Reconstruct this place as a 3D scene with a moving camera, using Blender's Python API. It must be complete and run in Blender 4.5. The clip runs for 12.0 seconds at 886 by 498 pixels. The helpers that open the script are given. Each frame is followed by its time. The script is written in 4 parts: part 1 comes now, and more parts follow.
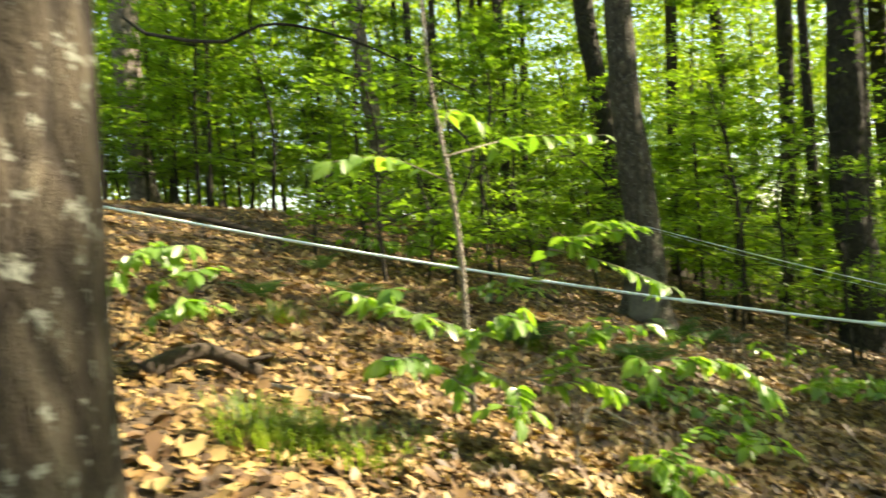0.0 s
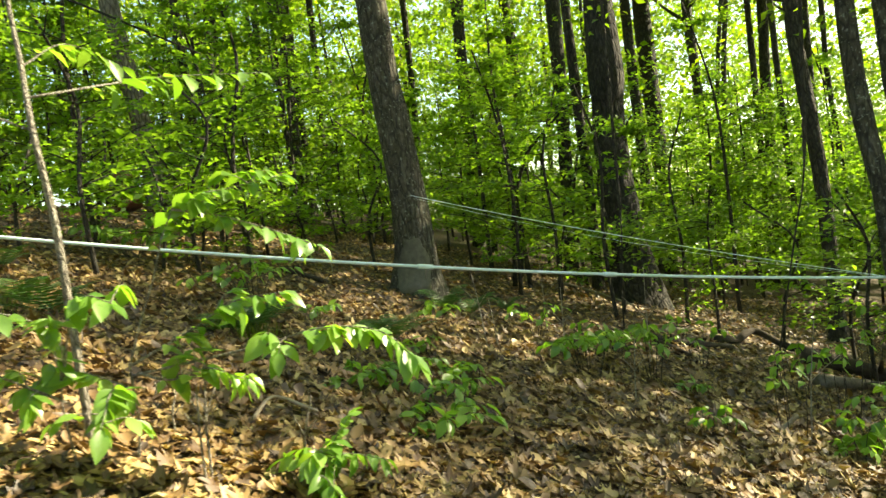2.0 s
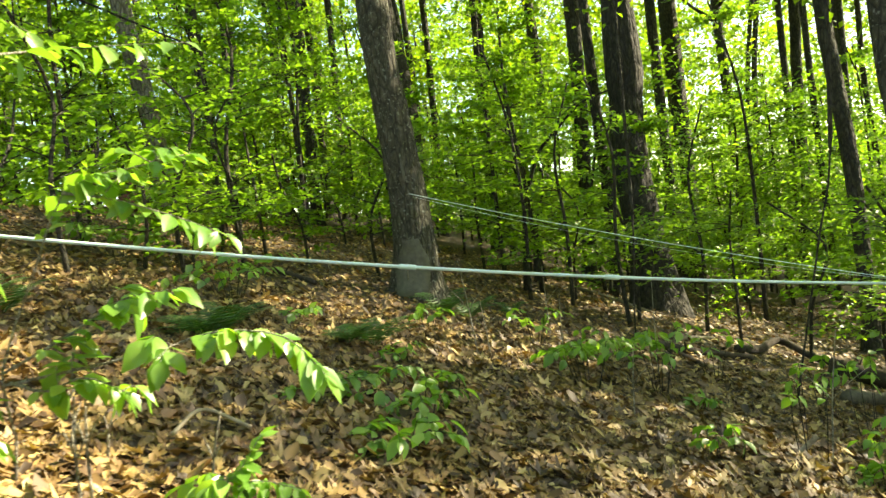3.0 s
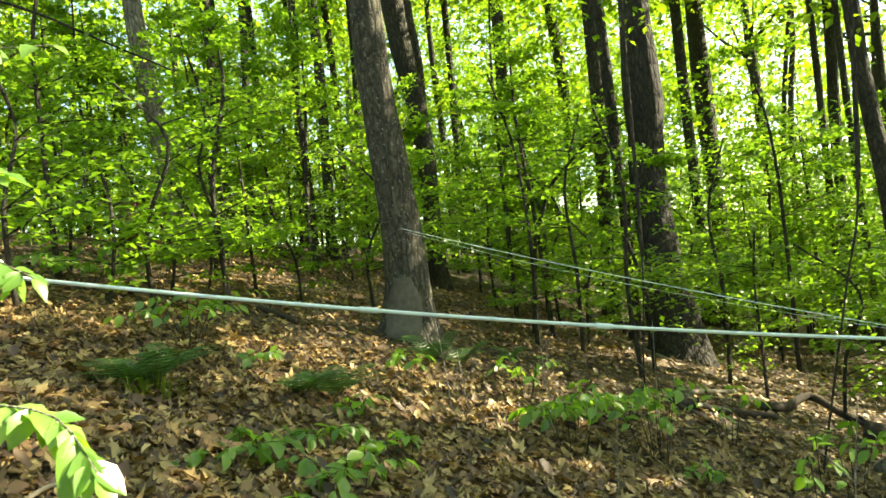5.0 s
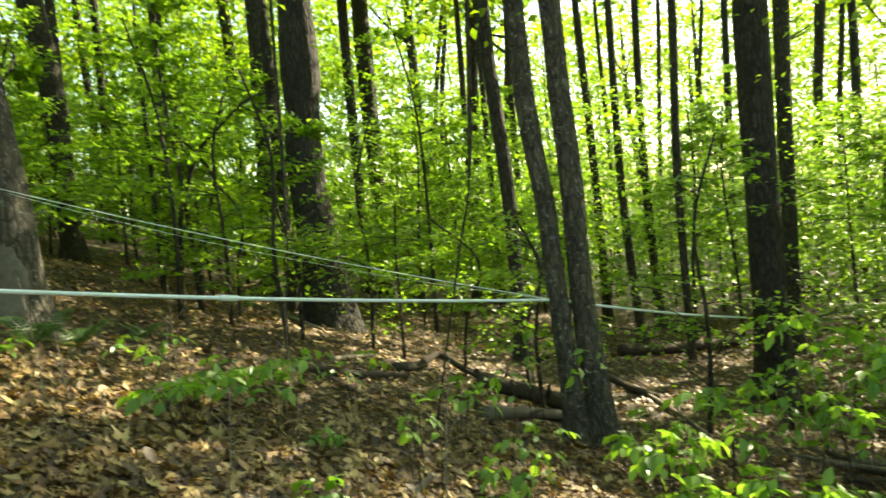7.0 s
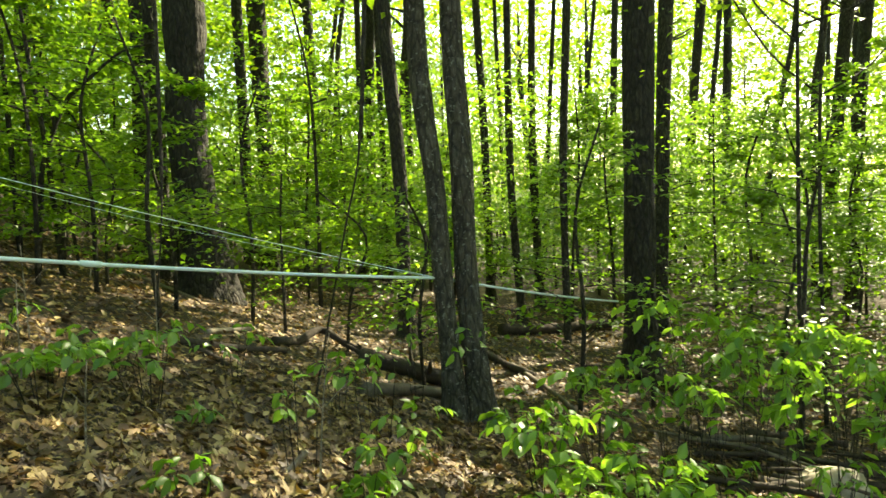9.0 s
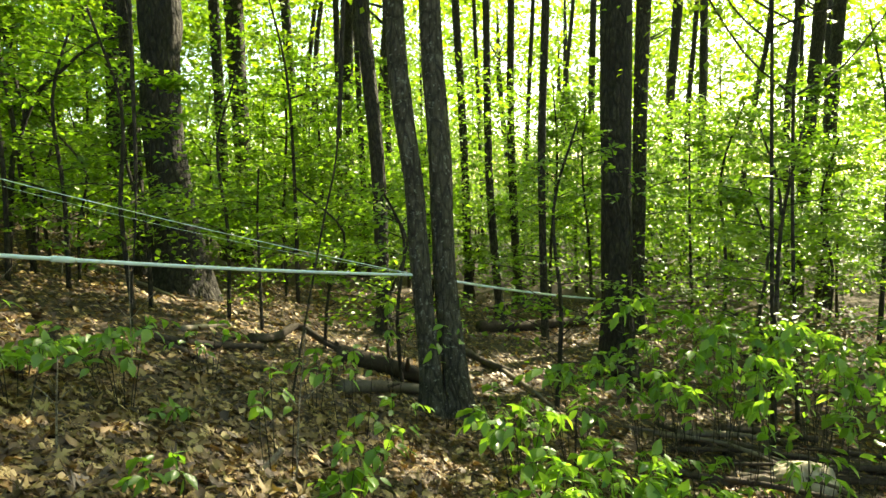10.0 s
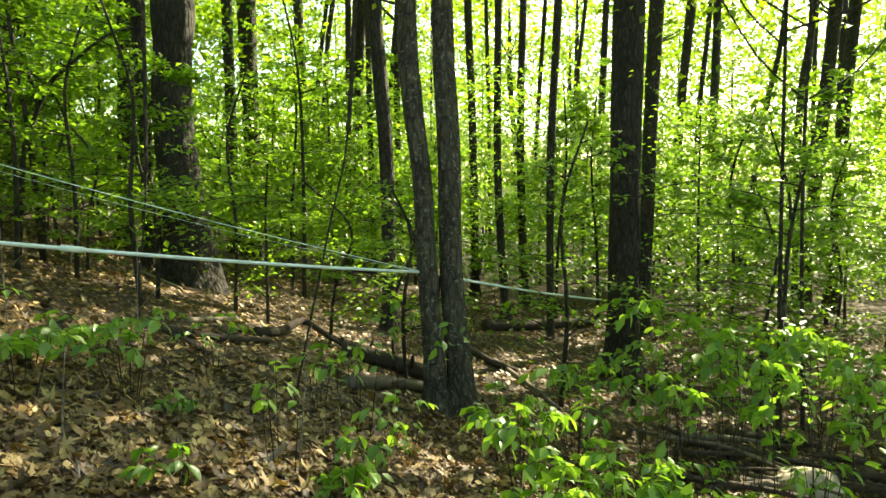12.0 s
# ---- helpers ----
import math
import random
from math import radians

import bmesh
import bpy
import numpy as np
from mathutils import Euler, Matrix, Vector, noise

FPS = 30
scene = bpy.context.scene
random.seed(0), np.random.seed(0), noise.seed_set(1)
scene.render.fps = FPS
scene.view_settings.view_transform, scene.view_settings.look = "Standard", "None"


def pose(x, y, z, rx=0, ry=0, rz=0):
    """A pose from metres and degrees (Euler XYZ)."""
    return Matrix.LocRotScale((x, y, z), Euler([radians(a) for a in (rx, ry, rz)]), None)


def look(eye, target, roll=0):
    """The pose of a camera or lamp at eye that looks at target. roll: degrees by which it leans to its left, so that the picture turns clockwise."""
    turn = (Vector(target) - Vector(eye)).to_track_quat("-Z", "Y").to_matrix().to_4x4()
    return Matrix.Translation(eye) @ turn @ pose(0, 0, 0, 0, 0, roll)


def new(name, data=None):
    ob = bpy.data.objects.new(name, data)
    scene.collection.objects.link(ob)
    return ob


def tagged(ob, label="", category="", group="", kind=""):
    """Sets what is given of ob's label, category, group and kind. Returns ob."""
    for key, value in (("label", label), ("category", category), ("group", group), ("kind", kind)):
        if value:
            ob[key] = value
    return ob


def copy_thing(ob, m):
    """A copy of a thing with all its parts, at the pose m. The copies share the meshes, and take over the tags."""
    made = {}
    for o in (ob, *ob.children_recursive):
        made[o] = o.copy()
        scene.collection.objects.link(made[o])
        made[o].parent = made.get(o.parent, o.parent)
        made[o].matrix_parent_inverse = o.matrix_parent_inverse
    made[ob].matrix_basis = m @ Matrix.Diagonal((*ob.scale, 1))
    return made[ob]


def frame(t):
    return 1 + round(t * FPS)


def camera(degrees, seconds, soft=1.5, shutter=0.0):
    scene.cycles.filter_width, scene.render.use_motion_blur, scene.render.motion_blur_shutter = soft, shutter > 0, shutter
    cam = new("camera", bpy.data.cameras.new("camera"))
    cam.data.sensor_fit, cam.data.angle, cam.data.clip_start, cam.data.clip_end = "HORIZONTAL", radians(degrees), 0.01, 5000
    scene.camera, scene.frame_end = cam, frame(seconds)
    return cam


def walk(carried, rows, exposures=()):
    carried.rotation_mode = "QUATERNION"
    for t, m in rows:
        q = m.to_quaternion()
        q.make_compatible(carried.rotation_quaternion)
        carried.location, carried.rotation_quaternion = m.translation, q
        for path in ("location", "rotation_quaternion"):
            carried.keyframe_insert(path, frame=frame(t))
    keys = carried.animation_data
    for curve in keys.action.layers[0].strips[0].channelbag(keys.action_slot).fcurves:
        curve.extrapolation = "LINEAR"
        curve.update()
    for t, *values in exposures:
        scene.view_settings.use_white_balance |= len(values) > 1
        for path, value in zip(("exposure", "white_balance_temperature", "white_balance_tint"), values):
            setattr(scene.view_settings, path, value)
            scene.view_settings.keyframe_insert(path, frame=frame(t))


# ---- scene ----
cam = camera(66.00, 12.0, shutter=0.5)
walk(cam, [
    (0.0, pose(-0.462, -2.796, 1.920, 90.25, 3.55, 49.46)),
    (0.5, pose(-0.400, -2.552, 1.863, 88.98, 4.03, 43.08)),
    (1.0, pose(-0.409, -2.257, 1.792, 88.74, 4.43, 40.15)),
    (1.5, pose(-0.338, -1.978, 1.750, 89.56, 6.58, 35.86)),
    (2.0, pose(-0.249, -1.718, 1.699, 87.71, 7.47, 35.24)),
    (2.5, pose(-0.273, -1.420, 1.636, 87.81, 6.51, 36.79)),
    (2.7, pose(-0.233, -1.310, 1.611, 88.28, 7.07, 37.45)),
    (4.3, pose(-0.272, -0.575, 1.561, 88.47, 6.74, 38.54)),
    (4.5, pose(-0.243, -0.512, 1.574, 88.39, 5.94, 39.01)),
    (5.0, pose(-0.219, -0.400, 1.563, 91.78, 6.11, 40.59)),
    (5.5, pose(-0.189, -0.315, 1.558, 91.66, 4.86, 37.85)),
    (6.0, pose(0.013, -0.195, 1.510, 90.75, 7.43, 28.67)),
    (6.5, pose(-0.012, -0.103, 1.513, 88.73, 8.15, 20.69)),
    (7.0, pose(-0.012, -0.073, 1.510, 86.66, 5.21, 13.68)),
    (7.5, pose(-0.012, -0.051, 1.506, 85.65, 4.59, 10.78)),
    (7.7, pose(-0.002, -0.032, 1.498, 85.17, 4.47, 9.95)),
    (9.3, pose(-0.001, -0.005, 1.500, 83.90, 1.44, 3.84)),
    (9.5, pose(-0.002, -0.004, 1.500, 83.75, 1.32, 3.48)),
    (10.0, pose(-0.000, -0.002, 1.500, 83.81, 1.41, 2.84)),
    (10.5, pose(-0.000, -0.000, 1.500, 84.03, 0.74, 2.80)),
    (11.0, pose(-0.000, -0.003, 1.501, 84.08, 0.29, 3.05)),
    (11.5, pose(-0.001, -0.001, 1.500, 83.82, 0.57, 3.33)),
    (12.0, pose(-0.002, -0.002, 1.499, 83.63, 0.28, 3.55)),
], exposures=[(0.0, 1.95, 8100, 9), (0.8, 1.75, 8000, 7), (2.5, 2.15, 8100, 1), (5.0, 2.4, 7900, 2), (7.5, 2.2, 8100, 1), (10.0, 2.15, 7900, 1), (12.0, 2.15, 7900, 1)])

# ---- light ----
SUN = Vector((0.45, 0.645, 0.615)).normalized()
world = bpy.data.worlds.new("sky")
scene.world = world
world.use_nodes = True
wn = world.node_tree.nodes
sky = wn.new("ShaderNodeTexSky")
sky.sky_type = 'NISHITA'
sky.sun_disc = False
sky.sun_elevation = math.asin(SUN.z)
sky.sun_rotation = math.atan2(SUN.x, SUN.y)
world.node_tree.links.new(sky.outputs[0], wn["Background"].inputs[0])
wn["Background"].inputs[1].default_value = 0.125
sun = new("sun", bpy.data.lights.new("sun", 'SUN'))
sun.data.energy, sun.data.angle, sun.data.color = 5.0, radians(0.55), (1.0, 0.93, 0.80)
sun.matrix_world = look(SUN * 50, (0, 0, 0))


# ---- materials ----
def shader(name):
    m = bpy.data.materials.new(name)
    m.use_nodes = True
    n, l = m.node_tree.nodes, m.node_tree.links
    return m, n, l, n["Principled BSDF"]


def ramp(n, stops):
    r = n.new("ShaderNodeValToRGB")
    while len(r.color_ramp.elements) < len(stops):
        r.color_ramp.elements.new(0.5)
    for e, (p, c) in zip(r.color_ramp.elements, stops):
        e.position, e.color = p, (*c, 1)
    return r


def noise_node(n, l, scale, detail=4.0, vector=None, rough=0.6):
    t = n.new("ShaderNodeTexNoise")
    t.inputs["Scale"].default_value, t.inputs["Detail"].default_value, t.inputs["Roughness"].default_value = scale, detail, rough
    if vector:
        l.new(vector, t.inputs["Vector"])
    return t


def bark_material(name, dark, mid, pale, furrow=16.0, spots=0.0):
    m, n, l, p = shader(name)
    tc = n.new("ShaderNodeTexCoord")
    mp = n.new("ShaderNodeMapping")
    mp.inputs["Scale"].default_value = (1, 1, 0.30)
    l.new(tc.outputs["Object"], mp.inputs["Vector"])
    fine = noise_node(n, l, furrow * 2.2, 6, mp.outputs[0], 0.7)
    broad = noise_node(n, l, 2.2, 4, tc.outputs["Object"])
    vor = n.new("ShaderNodeTexVoronoi")
    vor.feature = 'DISTANCE_TO_EDGE'
    vor.inputs["Scale"].default_value = furrow
    l.new(mp.outputs[0], vor.inputs["Vector"])
    r = ramp(n, [(0.25, dark), (0.5, mid), (0.78, pale)])
    l.new(fine.outputs["Fac"], r.inputs[0])
    mix = n.new("ShaderNodeMix")
    mix.data_type, mix.blend_type = 'RGBA', 'MULTIPLY'
    mix.inputs["Factor"].default_value = 0.8
    r2 = ramp(n, [(0.3, (0.45, 0.42, 0.40)), (0.65, (1.1, 1.08, 1.02))])
    l.new(broad.outputs["Fac"], r2.inputs[0])
    l.new(r.outputs[0], mix.inputs["A"])
    l.new(r2.outputs[0], mix.inputs["B"])
    rv = ramp(n, [(0.0, (0.30, 0.28, 0.26)), (0.12, (0.85, 0.85, 0.84)), (0.4, (1.15, 1.15, 1.12))])
    l.new(vor.outputs["Distance"], rv.inputs[0])
    crack = n.new("ShaderNodeMix")
    crack.data_type, crack.blend_type = 'RGBA', 'MULTIPLY'
    crack.inputs["Factor"].default_value = 0.85
    l.new(mix.outputs["Result"], crack.inputs["A"])
    l.new(rv.outputs[0], crack.inputs["B"])
    last = crack.outputs["Result"]
    if spots:
        sp = noise_node(n, l, 26, 3, tc.outputs["Object"])
        rs = ramp(n, [(0.60, (0, 0, 0)), (0.68, (1, 1, 1))])
        l.new(sp.outputs["Fac"], rs.inputs[0])
        mm = n.new("ShaderNodeMath")
        mm.operation = 'MULTIPLY'
        mm.inputs[1].default_value = spots
        l.new(rs.outputs[0], mm.inputs[0])
        m2 = n.new("ShaderNodeMix")
        m2.data_type = 'RGBA'
        m2.inputs["B"].default_value = (0.34, 0.36, 0.30, 1)
        l.new(mm.outputs[0], m2.inputs["Factor"])
        l.new(last, m2.inputs["A"])
        last = m2.outputs["Result"]
    l.new(last, p.inputs["Base Color"])
    p.inputs["Roughness"].default_value = 0.9
    add = n.new("ShaderNodeMath")
    add.operation = 'MULTIPLY_ADD'
    rb = ramp(n, [(0.0, (0, 0, 0)), (0.25, (1, 1, 1))])
    l.new(vor.outputs["Distance"], rb.inputs[0])
    l.new(rb.outputs[0], add.inputs[0])
    add.inputs[1].default_value = 0.5
    l.new(fine.outputs["Fac"], add.inputs[2])
    b = n.new("ShaderNodeBump")
    b.inputs["Strength"].default_value, b.inputs["Distance"].default_value = 1.0, 0.05
    l.new(add.outputs[0], b.inputs["Height"])
    l.new(b.outputs[0], p.inputs["Normal"])
    return m


def leaf_material(name, stops, glow=0.45, gloss=0.45, each=False):
    """A thin leaf: reflects and lets light through, each leaf of its own shade."""
    m, n, l, p = shader(name)
    g = n.new("ShaderNodeNewGeometry")
    r = ramp(n, stops)
    l.new(n.new("ShaderNodeObjectInfo").outputs["Random"] if each else g.outputs["Random Per Island"], r.inputs[0])
    nz = noise_node(n, l, 60, 2)
    mx = n.new("ShaderNodeMix")
    mx.data_type, mx.blend_type = 'RGBA', 'MULTIPLY'
    mx.inputs["Factor"].default_value = 0.35
    l.new(r.outputs[0], mx.inputs["A"])
    rn = ramp(n, [(0.3, (0.6, 0.65, 0.5)), (0.7, (1.1, 1.1, 1.05))])
    l.new(nz.outputs["Fac"], rn.inputs[0])
    l.new(rn.outputs[0], mx.inputs["B"])
    l.new(mx.outputs["Result"], p.inputs["Base Color"])
    p.inputs["Roughness"].default_value = gloss
    p.inputs["Specular IOR Level"].default_value = 0.5
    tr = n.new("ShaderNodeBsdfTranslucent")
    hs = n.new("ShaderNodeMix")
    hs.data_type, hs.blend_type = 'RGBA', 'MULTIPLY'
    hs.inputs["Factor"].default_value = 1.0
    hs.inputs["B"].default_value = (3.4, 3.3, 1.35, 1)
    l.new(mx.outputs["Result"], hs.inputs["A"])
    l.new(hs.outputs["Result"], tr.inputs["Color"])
    ms = n.new("ShaderNodeMixShader")
    ms.inputs[0].default_value = glow
    l.new(p.outputs[0], ms.inputs[1])
    l.new(tr.outputs[0], ms.inputs[2])
    l.new(ms.outputs[0], n["Material Output"].inputs["Surface"])
    return m


def plain_material(name, a, b, scale=30.0, rough=0.8, bump=0.3, dist=0.01):
    m, n, l, p = shader(name)
    tc = n.new("ShaderNodeTexCoord")
    t = noise_node(n, l, scale, 5, tc.outputs["Object"])
    t2 = noise_node(n, l, scale * 0.12, 3, tc.outputs["Object"])
    r = ramp(n, [(0.3, a), (0.7, b)])
    mm = n.new("ShaderNodeMath")
    mm.operation = 'MULTIPLY_ADD'
    mm.inputs[1].default_value = 0.5
    sc = n.new("ShaderNodeMath")
    sc.operation = 'MULTIPLY'
    sc.inputs[1].default_value = 0.5
    l.new(t2.outputs["Fac"], sc.inputs[0])
    l.new(t.outputs["Fac"], mm.inputs[0])
    l.new(sc.outputs[0], mm.inputs[2])
    l.new(mm.outputs[0], r.inputs[0])
    l.new(r.outputs[0], p.inputs["Base Color"])
    p.inputs["Roughness"].default_value = rough
    bp = n.new("ShaderNodeBump")
    bp.inputs["Strength"].default_value, bp.inputs["Distance"].default_value = bump, dist
    l.new(t.outputs["Fac"], bp.inputs["Height"])
    l.new(bp.outputs[0], p.inputs["Normal"])
    return m


BARK = {
    "brown_bark": bark_material("brown_bark", (0.012, 0.011, 0.008), (0.055, 0.048, 0.036), (0.16, 0.145, 0.11)),
    "dark_bark": bark_material("dark_bark", (0.008, 0.007, 0.005), (0.036, 0.031, 0.023), (0.12, 0.107, 0.080), 12),
    "grey_bark": bark_material("grey_bark", (0.026, 0.024, 0.018), (0.10, 0.092, 0.070), (0.24, 0.225, 0.18), 14, 0.7),
    "mottled_bark": bark_material("mottled_bark", (0.022, 0.016, 0.011), (0.10, 0.080, 0.056), (0.29, 0.255, 0.19), 9, 0.8),
    "pale_bark": bark_material("pale_bark", (0.10, 0.085, 0.07), (0.27, 0.24, 0.20), (0.42, 0.38, 0.33), 12, 0.2),
    "sapling_bark": bark_material("sapling_bark", (0.36, 0.32, 0.27), (0.58, 0.53, 0.46), (0.72, 0.68, 0.60), 60),
}
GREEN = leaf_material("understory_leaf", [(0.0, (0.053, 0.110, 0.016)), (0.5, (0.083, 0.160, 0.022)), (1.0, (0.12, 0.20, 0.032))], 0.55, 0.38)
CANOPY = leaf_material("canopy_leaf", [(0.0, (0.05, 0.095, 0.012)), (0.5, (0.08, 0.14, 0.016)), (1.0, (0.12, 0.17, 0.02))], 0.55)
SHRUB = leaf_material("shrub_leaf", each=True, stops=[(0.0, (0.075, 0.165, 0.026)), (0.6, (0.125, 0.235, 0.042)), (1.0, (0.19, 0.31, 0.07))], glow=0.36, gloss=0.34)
FERN = leaf_material("fern_leaf", [(0.0, (0.03, 0.085, 0.02)), (1.0, (0.05, 0.11, 0.022))], 0.25)
LITTER = leaf_material("dead_leaf", [(0.0, (0.030, 0.017, 0.009)), (0.3, (0.115, 0.062, 0.026)), (0.7, (0.25, 0.152, 0.056)), (1.0, (0.46, 0.335, 0.145))], 0.05, 0.55)
SOIL = plain_material("forest_soil", (0.025, 0.017, 0.010), (0.10, 0.068, 0.038), 22, 0.95, 0.6, 0.03)
ROTTEN = plain_material("rotten_wood", (0.014, 0.010, 0.007), (0.075, 0.055, 0.037), 25, 0.95, 0.8, 0.02)
GREYWOOD = plain_material("grey_wood", (0.06, 0.047, 0.032), (0.19, 0.16, 0.12), 30, 0.9, 0.6)
REDROT = plain_material("red_rotten_wood", (0.06, 0.022, 0.012), (0.22, 0.09, 0.05), 22, 0.95, 0.7)
DRYWOOD = plain_material("dry_wood", (0.14, 0.11, 0.075), (0.38, 0.32, 0.24), 40, 0.85, 0.5)
PALE_LUMP = plain_material("pale_lump", (0.16, 0.13, 0.08), (0.48, 0.43, 0.34), 14, 0.9, 0.6, 0.02)
TUBING = plain_material("sap_tubing", (0.64, 0.79, 0.77), (0.75, 0.87, 0.85), 8, 0.35, 0.05)
SCARRED = plain_material("bare_wood_scar", (0.055, 0.052, 0.040), (0.17, 0.157, 0.12), 16, 0.9, 0.6)


# ---- mesh helpers ----
def ground_z(x, y):
    w = 0.872 * x + 0.489 * y
    if w < -9:
        d = -0.313 * 9 + 0.12 * (w + 9) if w > -60 else -0.313 * 9 - 0.12 * 51
    elif w < 3:
        d = 0.313 * w
    else:
        d = 0.313 * 3 + 0.04 * (min(w, 60) - 3) + 0.273 * 2.5 * (1 - math.exp(-(w - 3) / 2.5))
    bump = 0.06 * noise.noise((x * 0.45, y * 0.45, 0.3)) + 0.025 * noise.noise((x * 1.7, y * 1.7, 5.0))
    return 0.021 - d + bump


def mesh_of(name, verts, faces, material, smooth=True):
    me = bpy.data.meshes.new(name)
    me.from_pydata([tuple(v) for v in verts], [], faces)
    me.materials.append(material)
    if smooth:
        me.polygons.foreach_set("use_smooth", [True] * len(me.polygons))
    return me


def part(name, data, parent, label=""):
    ob = new(name, data)
    ob.parent = parent
    return tagged(ob, label)


def thing(name, x, y, z, label, category, group="", kind=""):
    ob = new(name)
    ob.matrix_basis = Matrix.Translation((x, y, z))
    return tagged(ob, label, category, group, kind)


def skin(way, z, rough, seed):
    return 1 + rough * noise.noise((way.x * 1.6 + seed, way.y * 1.6, z * 1.3)) + rough * 0.5 * noise.noise((way.x * 5, way.y * 5 + seed, z * 3))


def tube(points, radii, sides=8, rough=0.0, seed=0.0):
    """Rings along a path: verts and faces, with an uneven skin."""
    pts = [Vector(p) for p in points]
    verts, faces = [], []
    for i, p in enumerate(pts):
        t = (pts[min(i + 1, len(pts) - 1)] - pts[max(i - 1, 0)]).normalized()
        u = t.cross(Vector((0.31, 0.93, 0.17))).normalized()
        v = t.cross(u)
        for k in range(sides):
            a = 2 * math.pi * k / sides
            way = u * math.cos(a) + v * math.sin(a)
            r = radii[i]
            if rough:
                r *= skin(way, p.z, rough, seed)
            verts.append(p + way * r)
    for i in range(len(pts) - 1):
        for k in range(sides):
            a, b = i * sides + k, i * sides + (k + 1) % sides
            faces.append((a, b, b + sides, a + sides))
    faces.append(tuple(range(sides))[::-1])
    faces.append(tuple((len(pts) - 1) * sides + k for k in range(sides)))
    return verts, faces


def join(*meshes):
    verts, faces = [], []
    for v, f in meshes:
        n = len(verts)
        verts += list(v)
        faces += [tuple(i + n for i in q) for q in f]
    return verts, faces


def curve_points(stations, n):
    """Catmull-Rom through stations."""
    s = [Vector(p) for p in stations]
    s = [s[0] * 2 - s[1]] + s + [s[-1] * 2 - s[-2]]
    out = []
    segs = len(s) - 3
    for j in range(n + 1):
        u = j / n * segs
        i = min(int(u), segs - 1)
        t = u - i
        a, b, c, d = s[i:i + 4]
        out.append(0.5 * (2 * b + (c - a) * t + (2 * a - 5 * b + 4 * c - d) * t * t + (3 * b - a - 3 * c + d) * t ** 3))
    return out


def diamonds(centres, sizes, rng, flat=0.5, ratio=0.6):
    """Many folded leaves at once: four corners, two faces each."""
    n = len(centres)
    nrm = rng.normal(size=(n, 3)) * np.array([flat, flat, 0.35]) + np.array([0, 0, 0.8])
    nrm /= np.linalg.norm(nrm, axis=1)[:, None]
    a = rng.normal(size=(n, 3))
    a -= (a * nrm).sum(1)[:, None] * nrm
    a /= np.linalg.norm(a, axis=1)[:, None]
    b = np.cross(nrm, a)
    s = sizes[:, None]
    v = np.empty((n, 4, 3))
    v[:, 0] = centres - a * s * 0.5
    v[:, 1] = centres + b * s * 0.5 * ratio + nrm * s * 0.10
    v[:, 2] = centres + a * s * 0.5 - nrm * s * 0.08
    v[:, 3] = centres - b * s * 0.5 * ratio + nrm * s * 0.10
    i = np.arange(n)[:, None] * 4
    f = np.concatenate([i + [0, 2, 1], i + [0, 3, 2]], 1).reshape(-1, 3)
    return v.reshape(-1, 3), f


def fast_mesh(name, verts, tris, material):
    me = bpy.data.meshes.new(name)
    me.vertices.add(len(verts))
    me.vertices.foreach_set("co", np.asarray(verts, dtype=np.float32).ravel())
    me.loops.add(len(tris) * 3)
    me.loops.foreach_set("vertex_index", np.asarray(tris, dtype=np.int32).ravel())
    me.polygons.add(len(tris))
    me.polygons.foreach_set("loop_start", np.arange(0, len(tris) * 3, 3, dtype=np.int32))
    me.update(calc_edges=True)
    me.materials.append(material)
    return me


def leaf_shape(length, width, droop=0.15, fold=0.18):
    """One pointed oval leaf along +y from its stalk: midrib lower than the edges."""
    prof = [(0.0, 0.03), (0.18, 0.62), (0.42, 1.0), (0.68, 0.72), (0.88, 0.28), (1.0, 0.0)]
    v, f = [], []
    for t, w in prof:
        z = -droop * length * t * t
        v += [Vector((-w * width / 2, t * length, z + fold * w * width / 2)), Vector((0, t * length, z)), Vector((w * width / 2, t * length, z + fold * w * width / 2))]
    for i in range(len(prof) - 1):
        a = i * 3
        f += [(a, a + 1, a + 4, a + 3), (a + 1, a + 2, a + 5, a + 4)]
    return v, f


# ---- ground ----
def axis(n, near, far):
    return [math.copysign(near * math.sinh(abs(u) * math.asinh(far / near)), u) for u in np.linspace(-1, 1, n)]


gx, gy = axis(231, 5.0, 420.0), axis(231, 5.0, 420.0)
gv = [(x - 2, y + 4, ground_z(x - 2, y + 4)) for y in gy for x in gx]
gf = [(j * 231 + i, j * 231 + i + 1, (j + 1) * 231 + i + 1, (j + 1) * 231 + i) for j in range(230) for i in range(230)]
tagged(new("ground", mesh_of("ground", gv, gf, SOIL)), "brown forest soil on a hillside under dead leaves", "ground", kind="structure")


# ---- trees ----
tree_count = [0]


# crown leaves are left out sunward of these sunny spots: middle and half width
GAPS = [((-2.55, -0.1, 1.5), 0.85), ((-3.1, 0.2, 2.5), 0.7), ((-3.0, -0.9, 1.6), 0.75), ((-3.5, -1.3, 1.0), 1.2), ((-2.6, -0.8, 0.75), 0.9), ((-3.9, -1.9, 1.3), 0.8), ((-1.95, 0.2, 1.2), 0.5),
        ((-3.3, -0.3, 2.2), 0.7), ((-2.4, 0.15, 1.9), 0.6), ((-7.4, 7.4, 1.0), 0.7), ((-2.9, 11.9, -0.8), 0.7),
        ((4.2, 8.0, 0.8), 0.6), ((0.8, 10.5, -1.0), 0.8)]


